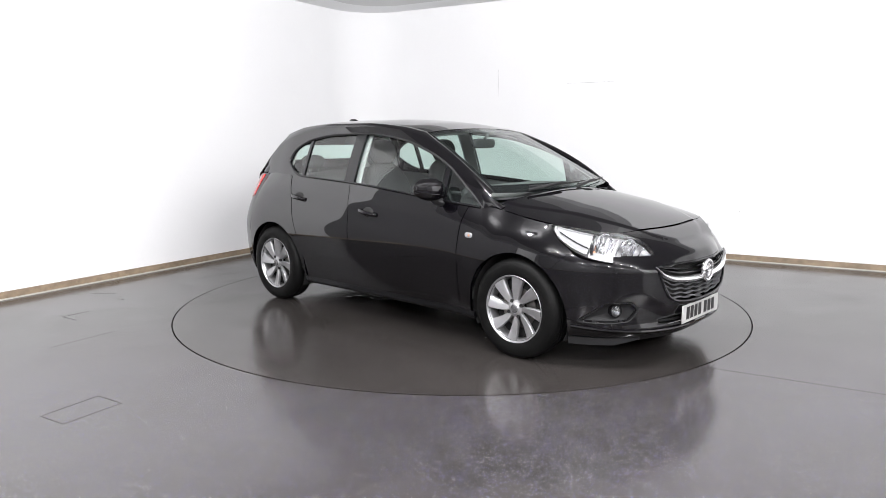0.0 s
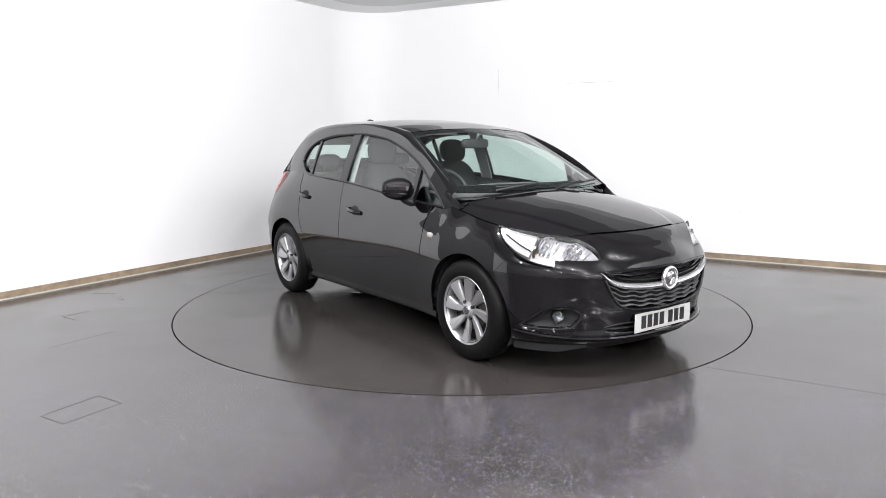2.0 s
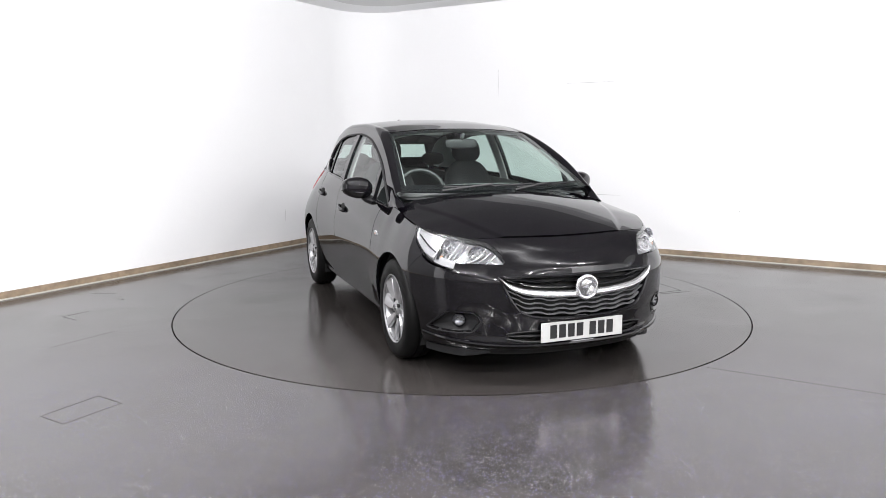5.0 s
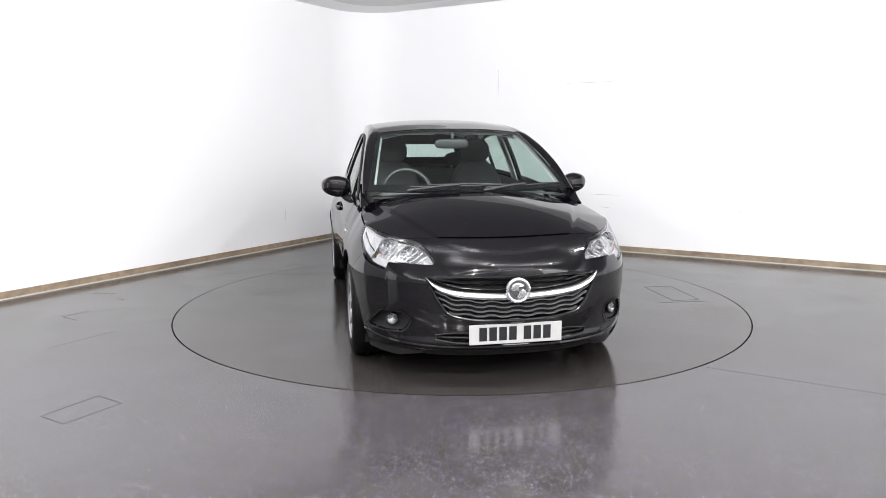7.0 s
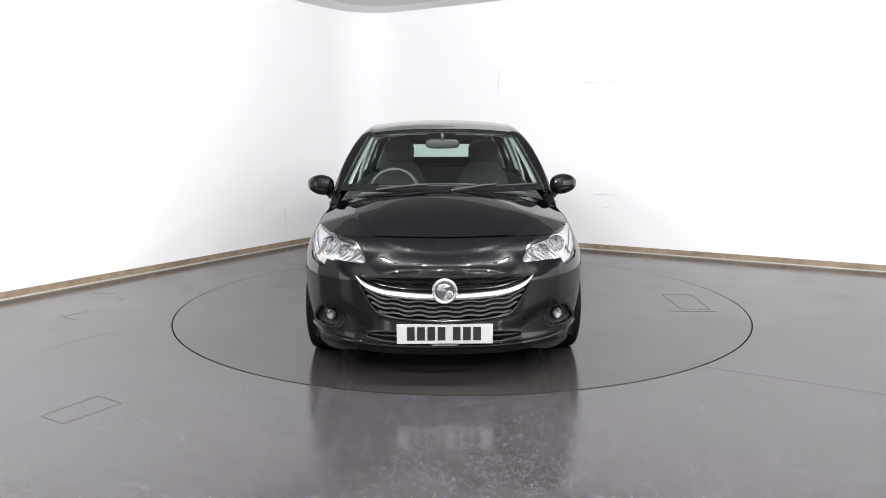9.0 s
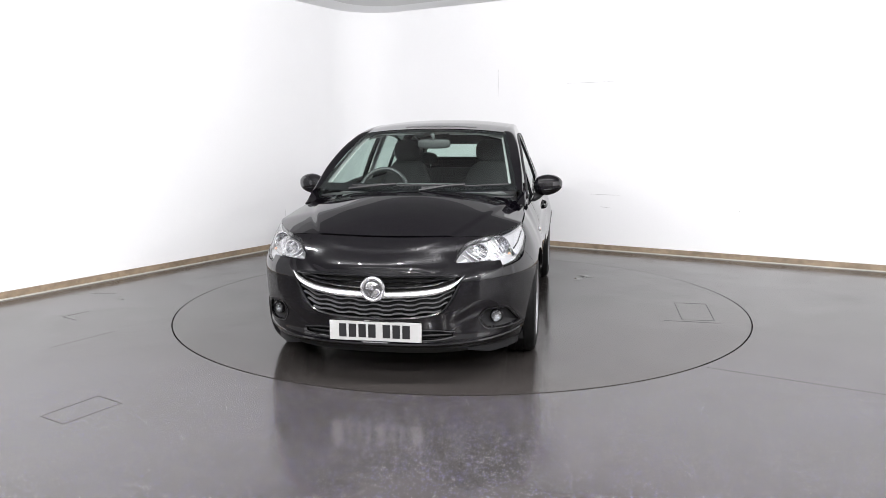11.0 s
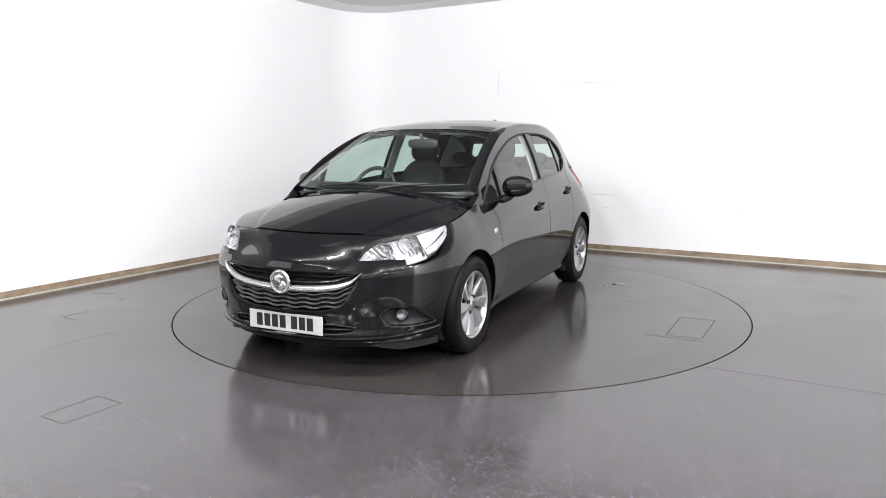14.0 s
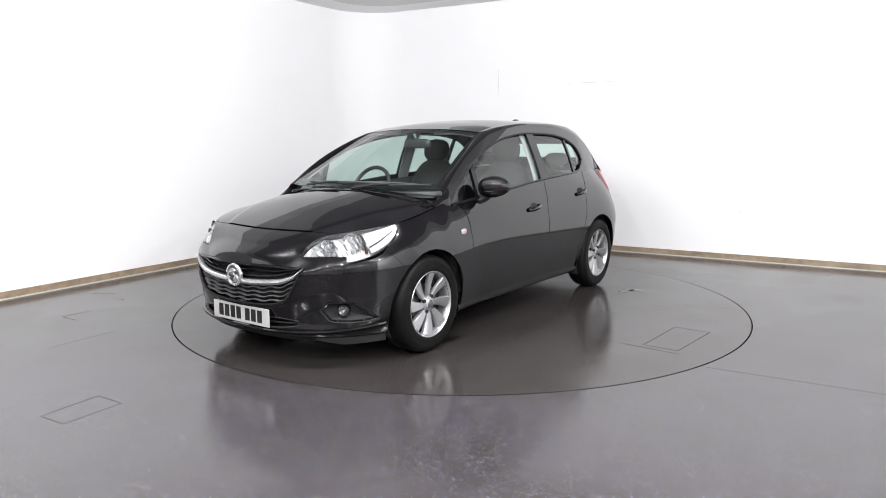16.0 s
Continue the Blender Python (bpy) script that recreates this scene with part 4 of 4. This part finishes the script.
    slot = part("intake", sheet_bm(rows), UNDER, car, "dark lower air intake")
    part("intake_slat", tube_bm([on_nose(y, (slot_low(abs(y)) + slot_top(abs(y))) / 2, -0.02) for y in span(-0.44, 0.44, 30)], 0.007, 6), PLASTIC, slot)
    part("intake_rim", tube_bm([on_nose(y, slot_top(abs(y)) + 0.002, -0.003) for y in span(-0.43, 0.43, 30)], 0.006, 6), PLASTIC, slot)
    part("intake_rim", tube_bm([on_nose(y, slot_low(abs(y)) - 0.002, -0.003) for y in span(-0.43, 0.43, 30)], 0.006, 6), PLASTIC, slot)
    # lower lip: a ledge that runs round the front, and the plastic apron below it
    rows = []
    for u in span(-1, 1, 120):
        s = 1 if u >= 0 else -1
        phi = abs(u) * phi_of_x(1.625, 0.23)
        row = []
        for dx, z in ((-0.02, 0.243), (0.010, 0.240), (0.022, 0.233), (0.024, 0.224), (0.016, 0.214), (0.0, 0.205), (-0.02, 0.190), (-0.05, 0.165), (-0.09, 0.150)):
            x, y, _ = nose(phi, 0.22, s)
            n = Vector((cos(phi) ** 1.2, s * sin(phi) ** 1.2, 0)).normalized()
            lift = 0.035 * abs(u) ** 2.5
            row.append(Vector((x, y, z + lift * (1.0 if z > 0.2 else 0.3))) + n * (dx - 0.004))
        rows.append(row)
    bm = sheet_bm([[r[j] for r in rows] for j in range(6)])
    bmesh.ops.recalc_face_normals(bm, faces=bm.faces[:])
    part("front_lip", outward(bm), PAINT, car)
    bm = sheet_bm([[r[j] for r in rows] for j in range(5, 9)])
    bmesh.ops.recalc_face_normals(bm, faces=bm.faces[:])
    part("apron", outward(bm), PLASTIC, car)
    for s in (1, -1):
        rows = []
        for u in span(0.48, 1.0, 16):
            phi = u * phi_of_x(1.60, 0.2)
            x, y, _ = nose(phi, 0.2, s)
            n = Vector((cos(phi) ** 1.2, s * sin(phi) ** 1.2, 0)).normalized()
            h = 0.012 + 0.030 * min(1.0, (u - 0.48) / 0.2)
            rows.append([Vector((x, y, z)) + n * d for d, z in ((-0.05, 0.19), (-0.022, 0.19), (-0.016, 0.186), (-0.020, 0.186 - h), (-0.032, 0.182 - h), (-0.05, 0.184 - h))])
        bm = sheet_bm(rows, close=True)
        bmesh.ops.holes_fill(bm, edges=[e for e in bm.edges if e.is_boundary], sides=8)
        bmesh.ops.recalc_face_normals(bm, faces=bm.faces[:])
        part("air_dam", bm, PLASTIC, car, "matt grey air dam below the bumper", smooth=False)
    # number plate with plain bars for its characters
    px = on_nose(0, 0.30, 0).x + 0.014
    plate = part("number_plate", box_bm(px - 0.006, px, -0.26, 0.26, 0.243, 0.353, 0.002, 1), PLATE_WHITE, car, "white number plate with black bars")
    y = -0.205
    for i, w in enumerate((0.05, 0.05, 0.05, 0.05, 0.0, 0.05, 0.05, 0.05)):
        if w:
            part("bar", box_bm(px - 0.001, px + 0.0012, y, y + 0.042, 0.262, 0.337), INK, plate, smooth=False)
            y += 0.0555
        else:
            y += 0.026
    part("plate_foot", box_bm(px - 0.006, px - 0.0005, -0.08, 0.08, 0.226, 0.243), INK, plate, "small black strip below the plate", smooth=False)
    part("bar", box_bm(px - 0.001, px + 0.001, -0.07, 0.07, 0.231, 0.238), LAMP_WHITE, plate, smooth=False)
    for s in (1, -1):
        build_headlamp(car, s)
        build_fog(car, s)


def build_fog(car, s):
    loop = smooth_loop(list(FOG), 8)
    big = [(0.665 + (y - 0.665) * 1.09, 0.345 + (z - 0.345) * 1.12) for y, z in loop]
    rows = []
    cy, cz = 0.665, 0.350
    for k, d in ((1.0, 0.003), (0.93, 0.001), (0.86, -0.020), (0.6, -0.030), (0.3, -0.034), (0.02, -0.035)):
        rows.append([on_nose(s * (cy + (y - cy) * k), cz + (z - cz) * k, d) for y, z in big])
    bm = sheet_bm(rows, close=True)
    bmesh.ops.recalc_face_normals(bm, faces=bm.faces[:])
    f = part("fog_lamp_surround", outward(bm), PLASTIC, car, "matt black fog lamp recess")
    c = on_nose(s * 0.655, 0.357, -0.012)
    d = Vector((1, s * 0.45, 0)).normalized()
    q = d.to_track_quat("Y", "Z").to_matrix()
    for nm, prof, mat in (("fog_bezel", [(0.036, -0.03), (0.038, 0.004), (0.034, 0.008), (0.031, 0.0), (0.028, -0.02)], GLOSS_BLACK),
                          ("fog_reflector", [(0.0001, -0.022), (0.016, -0.016), (0.031, -0.002)], BADGE),
                          ("fog_lens", [(0.0001, 0.009), (0.018, 0.007), (0.032, 0.0)], LAMP_GLASS)):
        b = lathe_bm(prof, 24)
        for v in b.verts:
            v.co = c + q @ v.co
        part(nm, b, mat, f)


def build_headlamp(car, s):
    xs = span(1.467, 1.958, 60)

    def low(x):
        return lamp_low(x) if x < 1.843 else lamp_line(x)

    def high(x):
        return max(top(x, edge_y(x)), low(x) + 0.004)
    lens = part("headlamp", panel(xs, low, high, 14, lambda x, z: body(x, z, s), 0.004), LAMP_GLASS, car, "clear headlamp with chrome reflectors")
    lens.visible_shadow = False

    def inner(x, z, d):
        e = 0.004
        gx = (side(x + e, z) - side(x - e, z)) / (2 * e)
        gz = (side(x, z + e) - side(x, z - e)) / (2 * e)
        n = Vector((-gx, 1, -gz)).normalized()
        p = Vector((x, side(x, z), z)) - n * d
        return (p.x, s * p.y, p.z)
    # housing behind the lens, with chromed facets
    rows = []
    for x in span(1.47, 1.955, 30):
        a, b = low(x) + 0.002, high(x) - 0.002
        rows.append([inner(x, a + (b - a) * v, 0.004 + 0.05 * sin(pi * v) ** 0.7) for v in span(0.05, 0.91, 12)])
    bm = sheet_bm(rows)
    bmesh.ops.recalc_face_normals(bm, faces=bm.faces[:])
    part("lamp_housing", outward(bm), LAMP_DARK, lens)
    # outer blade: white guide and amber corner
    rows = []
    for x in span(1.49, 1.70, 14):
        a, b = low(x), high(x)
        rows.append([inner(x, a + (b - a) * v, 0.010) for v in span(0.12, 0.90, 6)])
    bm = sheet_bm(rows)
    bmesh.ops.recalc_face_normals(bm, faces=bm.faces[:])
    part("lamp_guide", outward(bm), LAMP_WHITE, lens)
    rows = []
    for x in span(1.71, 1.838, 10):
        rows.append([inner(x, z, 0.012) for z in span(lamp_low(x) + 0.008, lamp_low(x) + 0.045, 4)])
    bm = sheet_bm(rows)
    bmesh.ops.recalc_face_normals(bm, faces=bm.faces[:])
    part("lamp_guide", outward(bm), LAMP_WHITE, lens)
    # day-running light: a white loop round the outer blade, a dark bezel between blade and bowls
    loop = [(x, low(x) + (high(x) - low(x)) * 0.86) for x in span(1.50, 1.70, 14)] + [(x, low(x) + (high(x) - low(x)) * 0.14) for x in span(1.70, 1.52, 14)]
    part("running_light", tube_bm([inner(x, z, 0.007) for x, z in loop], 0.003, 6, closed=True), LAMP_DARK, lens, "white day-running light loop")
    part("lamp_bezel", tube_bm([inner(x, low(x) + (high(x) - low(x)) * (0.52 - 0.9 * (x - 1.52)), 0.007) for x in span(1.53, 1.70, 8)], 0.004, 6), GLOSS_BLACK, lens, "dark lamp bezel")
    part("lamp_bezel", tube_bm([inner(1.705 + 0.03 * (1 - v) ** 2, low(1.72) + (high(1.71) - low(1.72)) * v, 0.010) for v in span(0.16, 0.86, 10)], 0.009, 6), GLOSS_BLACK, lens, "dark lamp bezel")
    part("indicator_bulb", ball_bm(inner(1.735, 0.70, 0.02), (0.011, 0.009, 0.011), 2.2, 10, 8), AMBER, lens)
    # two reflector bowls with ribs
    for cx, cz, r in ((1.765, 0.752, 0.050), (1.870, 0.727, 0.042)):
        c = Vector(inner(cx, cz, 0.012))
        d = Vector((1, s * 0.35, 0.05)).normalized()
        q = d.to_track_quat("Y", "Z").to_matrix()
        b = lathe_bm([(0.0001, -0.05), (r * 0.35, -0.046), (r * 0.36, -0.02), (r * 0.40, -0.045), (r * 0.8, -0.025), (r, 0.0), (r * 1.08, 0.0)], 16)
        for v in b.verts:
            v.co = c + q @ Vector((v.co.x * 1.15, v.co.y, v.co.z))
        part("reflector", b, REFLECTOR, lens, smooth=False)
        part("lamp_bulb", ball_bm(c + d * -0.02, (0.012, 0.012, 0.012), 2.0, 10, 8), LAMP_WHITE, lens)
    # fluted chrome strip under the bowls, dark brow above with a pale light guide
    for i, x in enumerate(span(1.73, 1.92, 9)):
        a, b = low(x), high(x)
        pts = [inner(x, a + (b - a) * v, 0.012 + 0.016 * sin(pi * v)) for v in span(0.06, 0.84, 6)]
        part("lamp_flute", tube_bm(pts, 0.0042, 6), REFLECTOR, lens)
    rows = []
    for x in span(1.53, 1.95, 26):
        a, b = low(x), high(x)
        rows.append([inner(x, a + (b - a) * v, 0.007) for v in (0.90, 0.95, 0.995)])
    part("lamp_brow", sheet_bm(rows), GLOSS_BLACK, lens)
    part("light_guide", tube_bm([inner(x, low(x) + (high(x) - low(x)) * 0.90, 0.006) for x in span(1.53, 1.93, 24)], 0.002, 6), GLOSS_BLACK, lens)


def build_wheel(car, x, s):
    w = new("wheel")
    w.parent = car
    w.matrix_basis = pose(x, s * 0.752, HUB_Z)
    k = s
    tyre = lathe_bm([(0.197, -0.082), (0.215, -0.093), (0.262, -0.096), (0.292, -0.088), (0.306, -0.070), (0.310, -0.045), (0.3105, -0.028), (0.304, -0.026), (0.304, -0.018), (0.3105, -0.016),
                     (0.311, 0.016), (0.304, 0.018), (0.304, 0.026), (0.3105, 0.028), (0.310, 0.045), (0.306, 0.070), (0.300, 0.078), (0.292, 0.086),
                     (0.289, 0.0875), (0.262, 0.096), (0.258, 0.0945), (0.236, 0.0965), (0.215, 0.093), (0.203, 0.083), (0.196, 0.080)], 72)
    part("tyre", tyre, RUBBER, w, "worn black tyre")
    rim = part("rim", lathe_bm([(0.198, -0.08 * k), (0.190, 0.03 * k), (0.192, 0.066 * k), (0.199, 0.083 * k), (0.209, 0.093 * k), (0.212, 0.090 * k), (0.208, 0.08 * k)], 72), ALLOY, w, "silver multi-spoke wheel trim")
    part("rim_back", lathe_bm([(0.0001, 0.020 * k), (0.12, 0.018 * k), (0.188, 0.012 * k)], 36), UNDER, rim)
    part("brake_disc", lathe_bm([(0.06, 0.030 * k), (0.125, 0.030 * k), (0.125, 0.022 * k)], 36), DISC_STEEL, rim)
    hub = lathe_bm([(0.0001, 0.082 * k), (0.030, 0.081 * k), (0.034, 0.076 * k), (0.040, 0.074 * k), (0.052, 0.068 * k), (0.056, 0.045 * k)], 36)
    part("hub", hub, ALLOY, rim)
    part("hub_cap", lathe_bm([(0.0001, 0.087 * k), (0.022, 0.086 * k), (0.027, 0.081 * k)], 24), BADGE, rim)
    base = None
    n = 8
    for i in range(n):
        rows = []
        for r in span(0.050, 0.199, 10):
            t = (r - 0.05) / 0.149
            skew = 0.12 * t ** 1.3 * k
            half = (0.013 + 0.027 * t ** 0.8) / r
            y = 0.068 + 0.016 * t
            row = []
            for a, dy in ((-1.0, -0.022), (-1.0, -0.004), (-0.86, 0.001), (0.0, -0.0015), (0.80, -0.006), (0.96, -0.012), (1.0, -0.03)):
                g = skew + a * half * k
                row.append((r * cos(g), (y + dy - 0.004 * a * t) * k, r * sin(g)))
            rows.append(row)
        bm = sheet_bm(rows)
        bmesh.ops.recalc_face_normals(bm, faces=bm.faces[:])
        if sum(f.normal.y * f.calc_area() for f in bm.faces) * k < 0:
            bmesh.ops.reverse_faces(bm, faces=bm.faces[:])
        if base is None:
            base = part("spoke", bm, ALLOY, rim)
        else:
            bm.free()
            sp = new("spoke", base.data)
            sp.parent = rim
            sp.matrix_basis = pose(0, 0, 0, 0, 360.0 / n * i, 0)
    for i in range(4):
        t = 2 * pi * i / 4 + 0.5
        b = lathe_bm([(0.0001, 0.071 * k), (0.008, 0.0715 * k), (0.0115, 0.0745 * k), (0.012, 0.060 * k)], 12)
        for v in b.verts:
            v.co += Vector((0.052 * cos(t), 0.001 * k, 0.052 * sin(t)))
        part("bolt", b, UNDER, rim)
    return w


def build_mirror(car, s):
    def shape(p):
        # fuller towards the front, cut off flat behind, tapering outwards
        t = p.y * s / 0.115
        q = Vector((p.x * (1.0 if p.x > 0 else 0.35), p.y, p.z))
        q.z *= 1.0 - 0.22 * max(t, 0)
        q.x -= 0.035 * t
        q.z += 0.006 * t
        return q
    c = (0.578, s * 0.882, 1.012)
    m = part("wing_mirror", ball_bm(c, (0.078, 0.101, 0.074), 2.5, 28, 20, shape), PAINT, car, "glossy black door mirror")
    part("mirror_glass", ball_bm((0.552, s * 0.882, 1.012), (0.012, 0.084, 0.056), 3, 20, 8, lambda p: Vector((p.x - 0.035 * p.y * s / 0.115, p.y, p.z))), MIRROR, m)
    part("mirror_foot", tube_bm([(0.56, s * 0.845, 0.965), (0.575, s * 0.81, 0.935), (0.60, s * 0.765, 0.918)], lambda t: 0.022 + 0.012 * t, 10, 1.3), PLASTIC, m)
    part("mirror_seam", tube_bm([Vector(c) + shape(Vector((0.074 * cos(a), s * 0.098 * sin(a), -0.028))) for a in span(-1.3, 1.5, 18)], 0.003, 6), PLASTIC, m)


def build_cabin(car):
    # dashboard, wheel, seats, mirror
    part("dashboard", ball_bm((0.76, 0, 0.82), (0.27, 0.66, 0.205), 3.2, 28, 16), DASH, car, "grey textured dashboard")
    part("instrument_hood", ball_bm((0.70, -0.36, 0.965), (0.13, 0.19, 0.055), 2.6, 20, 12), DASH, car)
    part("scuttle_shelf", panel(span(-0.66, 0.66, 16), lambda y: 0.72, lambda y: cowl_x(y) - 0.02, 6, lambda y, x: (x, y, 0.955 + 0.03 * (x - 0.72)), 0.01), STEER, car)
    c = Vector((0.46, -0.36, 0.945))
    ring = []
    for a in span(0, 2 * pi, 40)[:-1]:
        p = Vector((0, 0.183 * cos(a), 0.183 * sin(a)))
        p.rotate(Euler((0, radians(-24), 0)))
        ring.append(c + p)
    st = part("steering_wheel", tube_bm(ring, 0.016, 8, closed=True), STEER, car, "black leather steering wheel")
    part("wheel_boss", ball_bm(c + Vector((0.03, 0, -0.01)), (0.035, 0.075, 0.065), 2.6), DASH, st)
    for a in (0.15, pi - 0.15, -pi / 2):
        p = Vector((0, 0.175 * cos(a), 0.175 * sin(a)))
        p.rotate(Euler((0, radians(-24), 0)))
        part("wheel_spoke", tube_bm([c + Vector((0.02, 0, 0)), c + p], 0.014, 6, 0.8), DASH, st)
    part("steering_column", tube_bm([c + Vector((0.03, 0, -0.01)), c + Vector((0.3, 0, -0.13))], 0.04, 10), DASH, st)
    for y in (-0.36, 0.36):
        seat = part("front_seat", ball_bm((-0.05, y, 0.50), (0.27, 0.25, 0.10), 3), FABRIC, car, "dark fabric front seat")
        part("seat_back", ball_bm((-0.33, y, 0.83), (0.10, 0.235, 0.33), 2.8, 22, 18, lambda p: Vector((p.x - 0.30 * p.z, p.y * (1 - 0.12 * max(p.z, 0) / 0.33), p.z))), FABRIC, seat)
        hr = part("headrest", ball_bm((-0.425, y, 1.235), (0.055, 0.128, 0.098), 2.7, 22, 14, lambda p: Vector((p.x - 0.1 * p.z, p.y, p.z))), FABRIC, seat)
        for d in (-0.05, 0.05):
            part("headrest_post", tube_bm([(-0.41, y + d, 1.09), (-0.42, y + d, 1.17)], 0.006, 8), CHROME, hr)
    bench = part("rear_seat", ball_bm((-0.92, 0, 0.50), (0.28, 0.62, 0.12), 3.5), FABRIC, car, "dark fabric rear bench")
    part("seat_back", ball_bm((-1.22, 0, 0.80), (0.09, 0.60, 0.26), 3.5, 30, 16, lambda p: Vector((p.x - 0.25 * p.z, p.y, p.z))), FABRIC, bench)
    for y in (-0.38, 0.38):
        hr = part("headrest", ball_bm((-1.30, y, 1.145), (0.045, 0.115, 0.060), 2.6), FABRIC, bench)
        for d in (-0.05, 0.05):
            part("headrest_post", tube_bm([(-1.285, y + d, 1.03), (-1.295, y + d, 1.11)], 0.006, 6), CHROME, hr)
    part("parcel_shelf", box_bm(-1.72, -1.33, -0.52, 0.52, 1.0, 1.025, 0.008), DASH, car)
    mi = part("cabin_mirror", ball_bm((0.315, 0.005, 1.302), (0.022, 0.128, 0.037), 4, 24, 12), STEER, car, "dark rear-view mirror behind the windscreen")
    part("mirror_arm", tube_bm([(0.325, 0.005, 1.33), (0.36, 0.005, 1.375)], 0.012, 8), DASH, mi)
    for y in (-0.3, 0.3):
        part("sun_visor", box_bm(0.12, 0.25, y - 0.19, y + 0.19, 1.368, 1.384, 0.006), LINER, car)
    # roof aerial
    part("roof_fin", ball_bm((-1.18, 0, 1.484), (0.065, 0.022, 0.032), 2.2, 16, 10, lambda p: Vector((p.x - 0.6 * max(p.z, 0), p.y * (1 - 0.5 * max(p.z, 0) / 0.032), p.z))), PAINT, car)


def build_wipers(car):
    off = Vector((0.010, 0, 0.018))
    for a, b, piv in (((0.62, 0.03), (-0.32, 0.05), (0.60, -0.02)), ((-0.10, 0.02), (-0.93, 0.045), (-0.12, -0.03))):
        a, b = (-a[0], a[1]), (-b[0], b[1])
        pts = [screen(a[0] + (b[0] - a[0]) * t, a[1] + (b[1] - a[1]) * t) + off for t in span(0, 1, 14)]
        w = part("wiper", tube_bm(pts, 0.0065, 6, 0.7), PLASTIC, car, "black wiper resting on the windscreen")
        p0 = screen(b[0], b[1]) + off
        mid = screen((a[0] + b[0]) / 2, (a[1] + b[1]) / 2) + off * 1.6
        part("wiper_arm", tube_bm([screen(a[0] - 0.02, 0.0) + off * 0.6, screen(a[0] * 0.7 + b[0] * 0.3, 0.02) + off * 1.6, mid], 0.009, 6), PLASTIC, w)


def build_repeater(car, s):
    y = side(0.893, 0.734)
    r = part("side_repeater", ball_bm((0.893, s * (y + 0.001), 0.734), (0.030, 0.008, 0.018), 3, 16, 10), LAMP_WHITE, car, "small white side indicator")
    part("repeater_bulb", ball_bm((0.900, s * (y + 0.007), 0.734), (0.010, 0.004, 0.008), 2, 10, 6), AMBER, r)


SLAT = material("grille_grey", (0.11, 0.11, 0.115), 0.35, grain=0.1, grain_scale=100)
BADGE = material("badge_grey", (0.22, 0.22, 0.23), 0.2, 0.8, grain=0.1, grain_scale=80)
LAMP_DARK = material("lamp_housing", (0.50, 0.50, 0.51), 0.3, 0.8, grain=0.1, grain_scale=80)
DISC_STEEL = material("brake_steel", (0.25, 0.24, 0.23), 0.35, 0.9, grain=0.2, grain_scale=120)
STEER = material("wheel_leather", (0.025, 0.026, 0.027), 0.45, grain=0.2, grain_scale=200, bump=0.1)

car = new("car")
tagged(car, "glossy black five-door hatchback parked on a turntable", "car")
build_panels(car)
build_front(car)
for ax in (AXLE, -AXLE):
    for sgn in (1, -1):
        build_wheel(car, ax, sgn)
for sgn in (1, -1):
    build_mirror(car, sgn)
    build_repeater(car, sgn)
build_cabin(car)
build_wipers(car)


def motions():
    steps = [i * 0.5 for i in range(33)]
    walk(turntable, [(t, pose(0, 0, 0, 0, 0, heading(t))) for t in steps])
    walk(car, [(t, pose(0, 0, 0, 0, 0, heading(t)) @ pose(CAR_X, CAR_Y, 0.001)) for t in steps])


motions()
